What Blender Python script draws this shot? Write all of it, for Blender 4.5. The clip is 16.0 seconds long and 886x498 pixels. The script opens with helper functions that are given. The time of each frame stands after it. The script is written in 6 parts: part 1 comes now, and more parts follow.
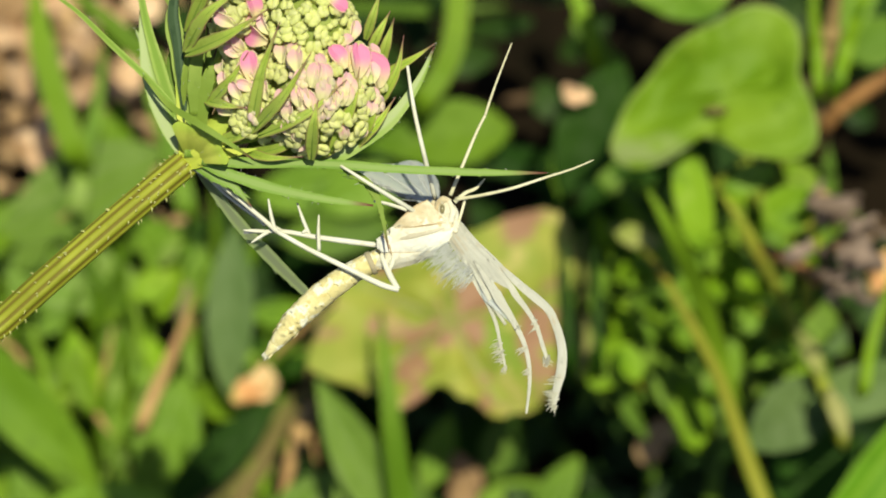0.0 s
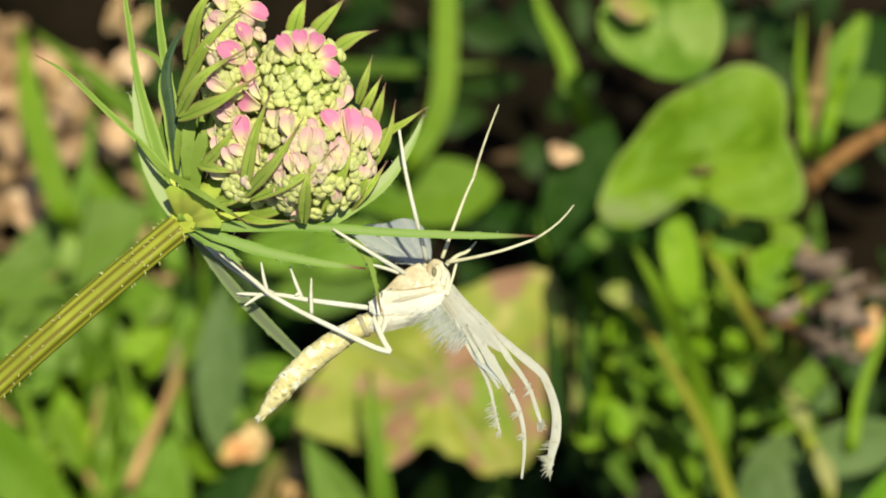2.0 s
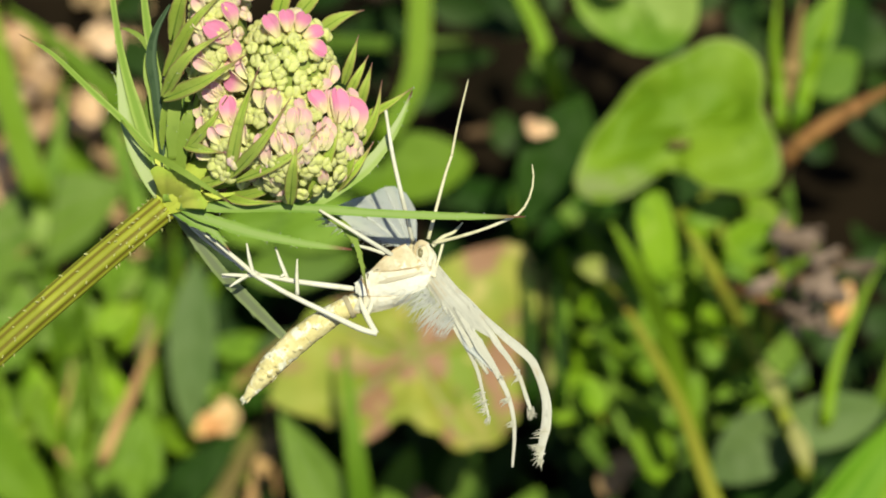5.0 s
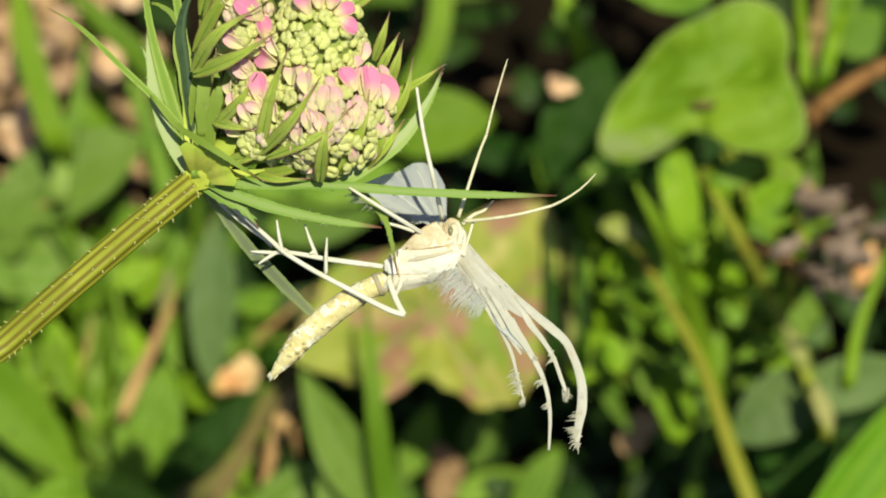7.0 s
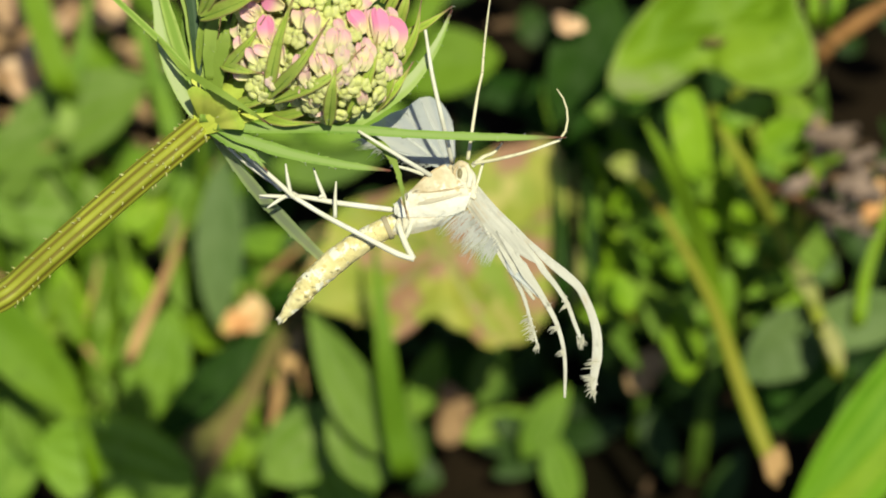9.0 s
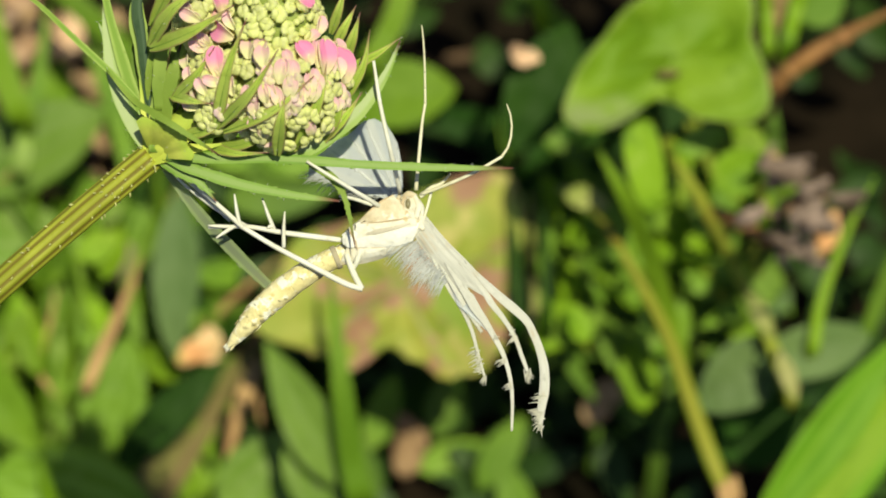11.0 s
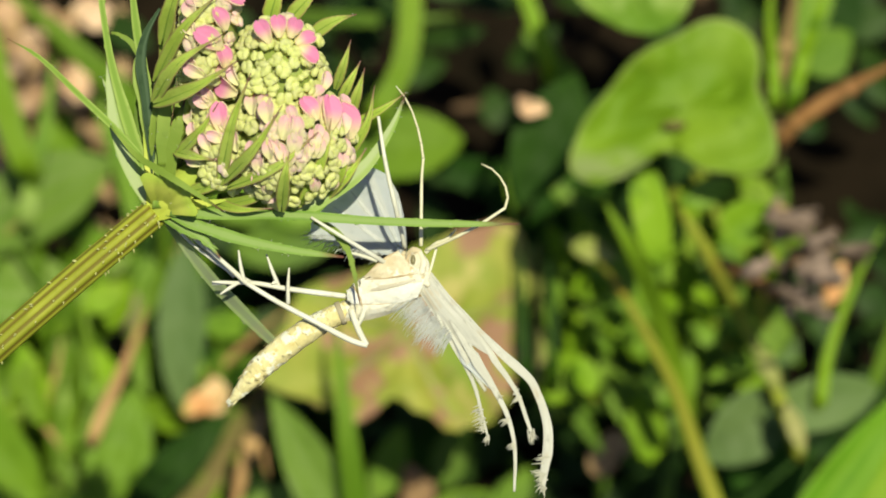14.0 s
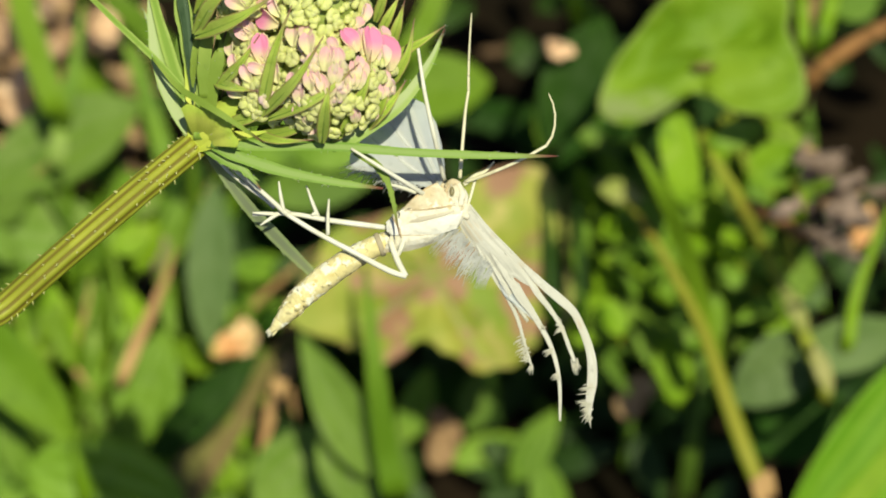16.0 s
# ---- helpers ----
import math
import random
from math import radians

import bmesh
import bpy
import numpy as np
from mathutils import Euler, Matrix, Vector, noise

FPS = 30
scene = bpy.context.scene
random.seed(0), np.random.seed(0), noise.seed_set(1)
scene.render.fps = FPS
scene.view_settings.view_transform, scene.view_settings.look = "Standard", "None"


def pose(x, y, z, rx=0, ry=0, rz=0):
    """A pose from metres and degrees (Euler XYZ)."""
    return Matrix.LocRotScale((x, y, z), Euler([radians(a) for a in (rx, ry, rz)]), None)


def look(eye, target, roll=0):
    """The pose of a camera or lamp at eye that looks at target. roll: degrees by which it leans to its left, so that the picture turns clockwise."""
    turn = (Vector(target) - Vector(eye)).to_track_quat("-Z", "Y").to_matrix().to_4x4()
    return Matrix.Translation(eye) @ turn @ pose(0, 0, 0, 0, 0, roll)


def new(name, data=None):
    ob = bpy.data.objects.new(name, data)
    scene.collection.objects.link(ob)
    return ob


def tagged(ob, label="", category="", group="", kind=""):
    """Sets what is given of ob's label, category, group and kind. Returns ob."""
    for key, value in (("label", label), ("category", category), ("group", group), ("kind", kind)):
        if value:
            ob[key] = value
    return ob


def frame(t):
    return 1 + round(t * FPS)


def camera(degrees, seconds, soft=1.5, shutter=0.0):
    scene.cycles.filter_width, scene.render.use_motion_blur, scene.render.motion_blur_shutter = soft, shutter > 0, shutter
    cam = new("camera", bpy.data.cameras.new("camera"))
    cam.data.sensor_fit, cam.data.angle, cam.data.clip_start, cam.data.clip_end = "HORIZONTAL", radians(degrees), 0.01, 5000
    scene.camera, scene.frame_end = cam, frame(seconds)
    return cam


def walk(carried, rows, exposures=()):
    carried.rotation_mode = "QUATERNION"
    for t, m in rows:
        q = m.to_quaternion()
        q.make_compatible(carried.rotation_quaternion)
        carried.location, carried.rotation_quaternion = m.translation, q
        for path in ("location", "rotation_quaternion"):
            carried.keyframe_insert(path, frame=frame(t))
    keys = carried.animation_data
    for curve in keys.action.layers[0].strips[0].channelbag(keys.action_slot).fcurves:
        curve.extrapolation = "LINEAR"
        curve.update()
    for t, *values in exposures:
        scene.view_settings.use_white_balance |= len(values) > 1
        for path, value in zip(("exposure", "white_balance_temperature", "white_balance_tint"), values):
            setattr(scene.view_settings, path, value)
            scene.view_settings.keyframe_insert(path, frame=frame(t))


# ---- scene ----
cam = camera(16, 16.0, soft=1.9)

# where the lens stands at the start; it looks 50 degrees down on the plants
EYE = (0.0, 0.0, 0.3294)
PATH = [
    (0.0, pose(0.00000, -0.00000, 0.32940, 40.000, -0.000, 0.000)),
    (0.5, pose(-0.00031, -0.00026, 0.32903, 40.112, 0.143, 0.083)),
    (1.0, pose(-0.00072, -0.00026, 0.32928, 40.154, -0.127, -0.100)),
    (1.5, pose(-0.00013, 0.00011, 0.33006, 40.552, -0.287, -0.372)),
    (2.0, pose(-0.00002, -0.00021, 0.33075, 40.953, -0.071, -0.251)),
    (2.5, pose(-0.00063, -0.00167, 0.33165, 40.780, -0.397, -0.570)),
    (3.0, pose(-0.00104, -0.00241, 0.33161, 40.688, -0.378, -0.613)),
    (3.5, pose(-0.00161, -0.00204, 0.33151, 40.407, -0.159, -0.330)),
    (4.0, pose(-0.00235, -0.00118, 0.33080, 40.546, -0.243, -0.394)),
    (4.5, pose(-0.00277, -0.00079, 0.33059, 40.433, -0.604, -0.650)),
    (4.7, pose(-0.00232, -0.00058, 0.33030, 40.555, -0.716, -0.772)),
    (6.8, pose(-0.00278, 0.00224, 0.32982, 39.945, -0.869, -0.430)),
    (7.0, pose(-0.00296, 0.00206, 0.33010, 39.510, -0.752, -0.297)),
    (7.5, pose(-0.00302, 0.00247, 0.32995, 39.559, -1.207, -0.831)),
    (8.0, pose(-0.00373, 0.00304, 0.32895, 38.787, -0.645, -0.475)),
    (8.5, pose(-0.00399, 0.00326, 0.32907, 38.782, -0.638, -0.610)),
    (9.0, pose(-0.00469, 0.00288, 0.32947, 38.373, -0.626, -0.666)),
    (9.5, pose(-0.00448, 0.00254, 0.33010, 38.548, -0.465, -0.767)),
    (10.0, pose(-0.00432, 0.00232, 0.33049, 38.996, -0.964, -1.117)),
    (10.2, pose(-0.00393, 0.00187, 0.33022, 39.003, -1.082, -1.215)),
    (12.3, pose(-0.00546, 0.00197, 0.32997, 39.189, -1.379, -0.816)),
    (12.5, pose(-0.00474, 0.00241, 0.33072, 39.557, -1.291, -1.021)),
    (13.0, pose(-0.00399, 0.00255, 0.33039, 39.828, -1.574, -1.165)),
    (13.5, pose(-0.00359, 0.00313, 0.32960, 39.653, -1.192, -1.049)),
    (14.0, pose(-0.00392, 0.00300, 0.32990, 39.818, -1.081, -0.998)),
    (14.5, pose(-0.00428, 0.00219, 0.33017, 39.851, -1.208, -0.975)),
    (15.0, pose(-0.00437, 0.00109, 0.33018, 39.154, -1.381, -1.095)),
    (15.5, pose(-0.00424, 0.00098, 0.32913, 38.895, -1.228, -0.703)),
    (16.0, pose(-0.00504, 0.00124, 0.32978, 38.988, -0.915, -0.663)),
]
walk(cam, PATH)
# close focus on the moth with a wide opening, so that the undergrowth melts away
cam.data.dof.use_dof = True
cam.data.dof.focus_distance = 0.1965
cam.data.dof.aperture_fstop = 58.0

# ---- light: a high summer sun and open sky ----
SUN_WAY = Vector((0.12, -0.433, 0.89)).normalized()
world = bpy.data.worlds.new("summer_sky")
scene.world = world
world.use_nodes = True
wn = world.node_tree.nodes
sky = wn.new("ShaderNodeTexSky")
sky.sky_type = "NISHITA"
sky.sun_disc = False
sky.sun_elevation = math.asin(SUN_WAY.z)
sky.sun_rotation = math.atan2(SUN_WAY.x, SUN_WAY.y)
world.node_tree.links.new(sky.outputs[0], wn["Background"].inputs[0])
wn["Background"].inputs[1].default_value = 0.068
sun_data = bpy.data.lights.new("sun", "SUN")
sun_data.energy = 5.0
sun_data.angle = radians(0.5)
sun_data.color = (0.97, 0.94, 0.64)
sun = new("sun", sun_data)
sun.matrix_world = look(SUN_WAY, (0, 0, 0))
scene.view_settings.exposure = 0.07


# ---- materials ----
def material(name, low, high, rough=0.6, grain=900.0, patch=120.0, spots=None, spots2=None, bump=0.15, glow_through=0.0,
             tip=None, tip_from=0.72, tip_width=0.2, stripe=None, stripes=6.0, spread=0.0, clear=0.0, vary=0.0, weight=0.5, edge=None):
    """Two-scale colour variation between low and high, with optional blotches, coloured tips or lengthwise stripes."""
    m = bpy.data.materials.new(name)
    m.use_nodes = True
    nt = m.node_tree
    nodes, link = nt.nodes, nt.links.new
    bsdf = nodes["Principled BSDF"]
    bsdf.inputs["Roughness"].default_value = rough
    bsdf.inputs["Specular IOR Level"].default_value = weight
    co = nodes.new("ShaderNodeTexCoord")

    def noisy(scale, detail=4.0):
        n = nodes.new("ShaderNodeTexNoise")
        n.inputs["Scale"].default_value = scale
        n.inputs["Detail"].default_value = detail
        link(co.outputs["Object"], n.inputs["Vector"])
        return n.outputs["Fac"]

    def blend(fac, a, b):
        x = nodes.new("ShaderNodeMix")
        x.data_type = "RGBA"
        if hasattr(fac, "links"):
            link(fac, x.inputs[0])
        else:
            x.inputs[0].default_value = fac
        for k, v in ((6, a), (7, b)):
            if hasattr(v, "links"):
                link(v, x.inputs[k])
            else:
                x.inputs[k].default_value = (*v, 1)
        return x.outputs[2]

    def ramp(fac, a, b):
        r = nodes.new("ShaderNodeMapRange")
        r.interpolation_type = "SMOOTHSTEP"
        r.inputs["From Min"].default_value, r.inputs["From Max"].default_value = a, b
        link(fac, r.inputs["Value"])
        return r.outputs["Result"]

    fine, broad = noisy(grain), noisy(patch, 2.0)
    colour = blend(ramp(broad, 0.3, 0.7), low, high)
    mid = tuple((a * 0.72 + b * 0.1) for a, b in zip(low, high))
    colour = blend(ramp(fine, 0.5, 0.85), colour, mid)
    if spots:
        colour = blend(ramp(noisy(spots[1], 3.0), spots[2], spots[2] + 0.1), colour, spots[0])
    if spots2:
        colour = blend(ramp(noisy(spots2[1], 3.0), spots2[2], spots2[2] + 0.12), colour, spots2[0])
    if tip or stripe or edge:
        uv = nodes.new("ShaderNodeSeparateXYZ")
        link(co.outputs["UV"], uv.inputs[0])
        if stripe:
            w = nodes.new("ShaderNodeMath")
            w.operation = "MULTIPLY"
            w.inputs[1].default_value = stripes
            link(uv.outputs[1], w.inputs[0])
            s = nodes.new("ShaderNodeMath")
            s.operation = "PINGPONG"
            s.inputs[1].default_value = 1.0
            link(w.outputs[0], s.inputs[0])
            colour = blend(ramp(s.outputs[0], 0.45, 0.8), colour, stripe)
        if edge:
            far = nodes.new("ShaderNodeMath")
            far.operation = "MULTIPLY_ADD"
            far.inputs[1].default_value, far.inputs[2].default_value = 2.0, -1.0
            link(uv.outputs[1], far.inputs[0])
            rim = nodes.new("ShaderNodeMath")
            rim.operation = "ABSOLUTE"
            link(far.outputs[0], rim.inputs[0])
            colour = blend(ramp(rim.outputs[0], 0.68, 1.0), colour, edge)
        if tip:
            colour = blend(ramp(uv.outputs[0], tip_from, min(tip_from + tip_width, 0.99)), colour, tip)
    if vary:
        info = nodes.new("ShaderNodeObjectInfo")
        hue = nodes.new("ShaderNodeHueSaturation")
        r = nodes.new("ShaderNodeMapRange")
        r.inputs["To Min"].default_value, r.inputs["To Max"].default_value = 1 - vary, 1 + vary
        link(info.outputs["Random"], r.inputs["Value"])
        link(r.outputs["Result"], hue.inputs["Value"])
        link(colour, hue.inputs["Color"])
        colour = hue.outputs["Color"]
    link(colour, bsdf.inputs["Base Color"])
    if bump:
        bp = nodes.new("ShaderNodeBump")
        bp.inputs["Strength"].default_value = bump
        bp.inputs["Distance"].default_value = 0.0002
        link(fine, bp.inputs["Height"])
        link(bp.outputs[0], bsdf.inputs["Normal"])
    out = nodes["Material Output"]
    shader = bsdf.outputs[0]
    if glow_through:
        tr = nodes.new("ShaderNodeBsdfTranslucent")
        link(colour, tr.inputs["Color"])
        mx = nodes.new("ShaderNodeMixShader")
        mx.inputs[0].default_value = glow_through
        link(shader, mx.inputs[1])
        link(tr.outputs[0], mx.inputs[2])
        shader = mx.outputs[0]
    if clear:
        tp = nodes.new("ShaderNodeBsdfTransparent")
        mx = nodes.new("ShaderNodeMixShader")
        mx.inputs[0].default_value = clear
        link(shader, mx.inputs[1])
        link(tp.outputs[0], mx.inputs[2])
        shader = mx.outputs[0]
    link(shader, out.inputs["Surface"])
    return m


PURPLE = (0.13, 0.045, 0.05)
M_BRACT = material("bract_green", (0.23, 0.34, 0.05), (0.31, 0.42, 0.08), 0.6, 1500, 300, tip=PURPLE, tip_from=0.78, glow_through=0.35, weight=0.25)
M_BRACT_PALE = material("bract_pale_green", (0.19, 0.34, 0.05), (0.27, 0.42, 0.085), 0.6, 1500, 250, tip=(0.2, 0.075, 0.06), tip_from=0.84, glow_through=0.3, weight=0.25,
                        stripe=(0.30, 0.43, 0.13), stripes=4.0)
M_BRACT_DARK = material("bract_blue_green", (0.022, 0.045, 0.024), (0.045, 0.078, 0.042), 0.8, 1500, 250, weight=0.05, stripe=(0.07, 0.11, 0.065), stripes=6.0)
M_BRACT_LIME = material("bract_lime", (0.34, 0.50, 0.09), (0.46, 0.60, 0.16), 0.6, 1500, 250, tip=(0.30, 0.17, 0.10), tip_from=0.82, glow_through=0.45, weight=0.2, stripe=(0.28, 0.44, 0.07), stripes=4.0)
M_BRACT_HAIRY = material("bract_pale_hairy", (0.30, 0.45, 0.10), (0.42, 0.54, 0.19), 0.7, 1500, 250, glow_through=0.3, weight=0.2, tip=PURPLE, tip_from=0.88, stripe=(0.48, 0.57, 0.30), stripes=3.0)
# bract green darkened for the shade inside the cluster
M_BRACT_SHADE = material("bract_shaded_green", (0.09, 0.17, 0.02), (0.15, 0.24, 0.035), 0.6, 1500, 250, glow_through=0.3, weight=0.15, stripe=(0.17, 0.27, 0.05), stripes=4.0)
M_BRACTLET = material("bractlet_green", (0.48, 0.63, 0.10), (0.58, 0.71, 0.16), 0.6, 1500, 400, edge=(0.40, 0.32, 0.13), tip=(0.30, 0.14, 0.13), tip_from=0.64, tip_width=0.4, glow_through=0.4, weight=0.25, vary=0.12)
M_STEM = material("stem_green", (0.23, 0.25, 0.02), (0.33, 0.35, 0.035), 0.55, 1200, 200, stripe=(0.155, 0.13, 0.015), stripes=18.0, weight=0.3, spots=((0.20, 0.15, 0.02), 180, 0.6))
M_HANG = material("bract_pale_sheer", (0.40, 0.52, 0.22), (0.50, 0.60, 0.32), 0.6, 900, 250, glow_through=0.45, weight=0.2, stripe=(0.34, 0.40, 0.26), stripes=4.0, clear=0.5)
M_BRISTLE = material("bristle_pale", (0.40, 0.42, 0.12), (0.50, 0.50, 0.22), 0.5, 800, 100)
M_NODE = material("node_yellow_green", (0.56, 0.64, 0.08), (0.68, 0.73, 0.15), 0.6, 900, 250, glow_through=0.25, weight=0.2, tip=(0.42, 0.54, 0.08), tip_from=0.5, tip_width=0.45)
M_POD = material("pod_pale", (0.26, 0.31, 0.06), (0.38, 0.36, 0.15), 0.7, 400, 120, spots=((0.30, 0.22, 0.14), 160, 0.58), weight=0.2, glow_through=0.2)
M_BUD = material("bud_yellow_green", (0.82, 0.86, 0.34), (0.88, 0.89, 0.50), 0.6, 3.0, 0.9, bump=0.0, vary=0.06, glow_through=0.45, weight=0.2)
M_BUD_PINK = material("bud_pinkish", (0.86, 0.82, 0.50), (0.88, 0.66, 0.72), 0.6, 3.0, 1.1, bump=0.0, vary=0.1, glow_through=0.45, weight=0.2)
M_PETAL = material("petal_pink", (0.86, 0.78, 0.46), (0.88, 0.74, 0.56), 0.6, 4.0, 1.5, bump=0.0, tip=(0.88, 0.34, 0.60), tip_from=0.12, tip_width=0.5, glow_through=0.4, vary=0.08, weight=0.2)
M_PETAL_PALE = material("petal_pale_pink", (0.84, 0.82, 0.46), (0.88, 0.78, 0.60), 0.6, 4.0, 1.5, bump=0.0, tip=(0.88, 0.56, 0.64), tip_from=0.25, tip_width=0.6, glow_through=0.4, vary=0.08, weight=0.2)
M_CREAM = material("petal_cream", (0.79, 0.83, 0.33), (0.86, 0.85, 0.48), 0.6, 3.0, 1.0, bump=0.0, glow_through=0.45, vary=0.08, weight=0.2)
M_HEART = material("umbel_heart", (0.30, 0.38, 0.08), (0.42, 0.50, 0.14), 0.7, 900, 300, glow_through=0.3)
M_MOTH = material("moth_white_scales", (0.60, 0.55, 0.42), (0.71, 0.69, 0.63), 0.75, 2600, 900, bump=0.6, spots=((0.56, 0.46, 0.28), 1000, 0.58), spots2=((0.52, 0.50, 0.45), 1400, 0.6), weight=0.2)
M_ABDOMEN = material("abdomen_cream", (0.62, 0.54, 0.27), (0.71, 0.645, 0.39), 0.8, 2600, 700, bump=0.7, spots=((0.78, 0.76, 0.64), 1500, 0.5), spots2=((0.56, 0.46, 0.20), 1900, 0.6), weight=0.15)
M_WHITE = material("moth_bright_white", (0.68, 0.66, 0.60), (0.77, 0.76, 0.73), 0.8, 2600, 500, bump=0.5, weight=0.15)
M_TAN = material("moth_tan_scales", (0.56, 0.46, 0.31), (0.69, 0.62, 0.48), 0.8, 2400, 900, bump=0.8, spots=((0.52, 0.40, 0.24), 1100, 0.56), spots2=((0.77, 0.74, 0.66), 1300, 0.55), weight=0.15)
M_BROWN = material("moth_brown_line", (0.40, 0.29, 0.17), (0.54, 0.42, 0.27), 0.7, 1500, 500)
M_SHOULDER_SHADE = material("shoulder_shade_grey", (0.46, 0.41, 0.33), (0.58, 0.53, 0.44), 0.8, 2200, 500)
M_BAND = material("abdomen_band_grey", (0.34, 0.29, 0.20), (0.46, 0.41, 0.30), 0.8, 2200, 500)
M_EYE = material("compound_eye", (0.10, 0.085, 0.045), (0.26, 0.23, 0.13), 0.3, 3000, 400)
M_LEG = material("leg_white", (0.62, 0.60, 0.50), (0.73, 0.72, 0.66), 0.6, 1500, 400, weight=0.2, spots=((0.5, 0.44, 0.3), 500, 0.66))
M_ANTENNA = material("antenna_cream", (0.62, 0.58, 0.40), (0.74, 0.71, 0.55), 0.6, 2500, 400, weight=0.2)
M_WING = material("wing_white", (0.64, 0.63, 0.575), (0.75, 0.74, 0.70), 0.75, 1800, 260, glow_through=0.35, stripe=(0.69, 0.68, 0.63), stripes=9.0, weight=0.1, spots=((0.66, 0.60, 0.50), 330, 0.58))
M_TUFT = material("worn_scales_cream", (0.62, 0.61, 0.52), (0.72, 0.70, 0.62), 0.8, 1500, 250, glow_through=0.35, weight=0.1)
M_FRINGE = material("fringe_white", (0.76, 0.78, 0.79), (0.84, 0.85, 0.85), 0.8, 1500, 250, glow_through=0.4, clear=0.4, weight=0.1)
M_SHEER = material("wing_sheer_grey", (0.78, 0.83, 0.90), (0.86, 0.89, 0.93), 0.7, 1200, 250, glow_through=0.5, stripe=(0.90, 0.92, 0.94), stripes=10.0, clear=0.36, weight=0.1)

LEAFY = dict(rough=0.55, grain=500, weight=0.17, vary=0.18)
M_LEAF = material("leaf_fresh_green", (0.10, 0.21, 0.012), (0.18, 0.32, 0.02), patch=70, glow_through=0.3, stripe=(0.19, 0.33, 0.04), stripes=8, spots=((0.21, 0.34, 0.045), 150, 0.55), spots2=((0.07, 0.155, 0.01), 230, 0.58), **LEAFY)
M_LEAF_PALE = material("leaf_pale_green", (0.13, 0.26, 0.02), (0.24, 0.38, 0.045), patch=90, glow_through=0.3, spots=((0.28, 0.40, 0.09), 140, 0.55), spots2=((0.10, 0.20, 0.015), 220, 0.58), **LEAFY)
M_LEAF_YELLOW = material("leaf_yellow_green", (0.145, 0.28, 0.006), (0.23, 0.39, 0.014), patch=90, glow_through=0.3, spots=((0.27, 0.40, 0.04), 150, 0.56), spots2=((0.10, 0.21, 0.008), 230, 0.59), **LEAFY)
M_LEAF_SOFT = material("leaf_soft_green", (0.125, 0.24, 0.022), (0.20, 0.33, 0.045), patch=80, glow_through=0.3, stripe=(0.18, 0.28, 0.06), stripes=8, spots=((0.21, 0.31, 0.075), 120, 0.55), spots2=((0.075, 0.155, 0.015), 200, 0.57), **LEAFY)
# the large pale spots paint the leaf's sky sheen into its colour
M_HEART_LEAF = material("heart_leaf_green", (0.125, 0.24, 0.008), (0.21, 0.335, 0.02), patch=90, glow_through=0.3, spots=((0.29, 0.36, 0.13), 42, 0.5), spots2=((0.20, 0.33, 0.02), 160, 0.6), tip=(0.25, 0.33, 0.08), tip_from=0.94, tip_width=0.05, **{**LEAFY, "weight": 0.2})
M_BROAD = material("broad_blade_green", (0.11, 0.28, 0.006), (0.18, 0.38, 0.013), patch=60, glow_through=0.4, stripe=(0.19, 0.37, 0.022), stripes=5, spots=((0.22, 0.39, 0.045), 80, 0.58), **LEAFY)
# shade in the gaps between weeds is painted into this deep green
M_LEAF_DEEP_SHADE = material("leaf_deep_shade_green", (0.013, 0.046, 0.004), (0.031, 0.082, 0.008), patch=70, glow_through=0.2, **{**LEAFY, "weight": 0.08})
# leaf green darkened to stand for the shade close over the soil
M_LEAF_SHADED = material("leaf_shaded_green", (0.012, 0.034, 0.006), (0.03, 0.065, 0.011), patch=70, glow_through=0.1, **LEAFY)
M_LEAF_GREY = material("leaf_grey_green", (0.095, 0.165, 0.048), (0.145, 0.22, 0.072), patch=70, glow_through=0.2, **LEAFY)
M_GRASS = material("grass_green", (0.18, 0.34, 0.01), (0.27, 0.44, 0.018), patch=50, glow_through=0.4, stripe=(0.22, 0.36, 0.03), stripes=8, **LEAFY)
M_GRASS_MID = material("grass_mid_green", (0.11, 0.22, 0.01), (0.17, 0.30, 0.018), patch=50, glow_through=0.4, **LEAFY)
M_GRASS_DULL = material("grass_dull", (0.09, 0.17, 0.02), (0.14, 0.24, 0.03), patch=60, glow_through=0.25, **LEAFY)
M_STALK = material("stalk_olive", (0.2, 0.28, 0.02), (0.32, 0.34, 0.04), 0.6, 300, 60, spots=((0.38, 0.2, 0.04), 70, 0.6), weight=0.2, glow_through=0.15)
M_STALK_PINK = material("stalk_pinkish", (0.26, 0.17, 0.08), (0.36, 0.28, 0.1), 0.6, 300, 60, spots=((0.2, 0.25, 0.03), 60, 0.56), weight=0.15)
M_STALK_RED = material("stalk_orange", (0.15, 0.24, 0.015), (0.27, 0.34, 0.025), 0.55, 300, 60, spots=((0.46, 0.19, 0.03), 90, 0.57), spots2=((0.24, 0.30, 0.03), 160, 0.55), weight=0.2, glow_through=0.2, stripe=(0.30, 0.28, 0.035), stripes=4)
M_STRAW = material("straw_brown", (0.32, 0.18, 0.075), (0.48, 0.30, 0.13), 0.8, 300, 60)
M_SCAR = material("leaf_scar_brown", (0.07, 0.055, 0.012), (0.16, 0.14, 0.03), 0.8, 900, 900)
M_TWIG = material("twig_red_brown", (0.22, 0.10, 0.03), (0.34, 0.165, 0.055), 0.7, 400, 80)
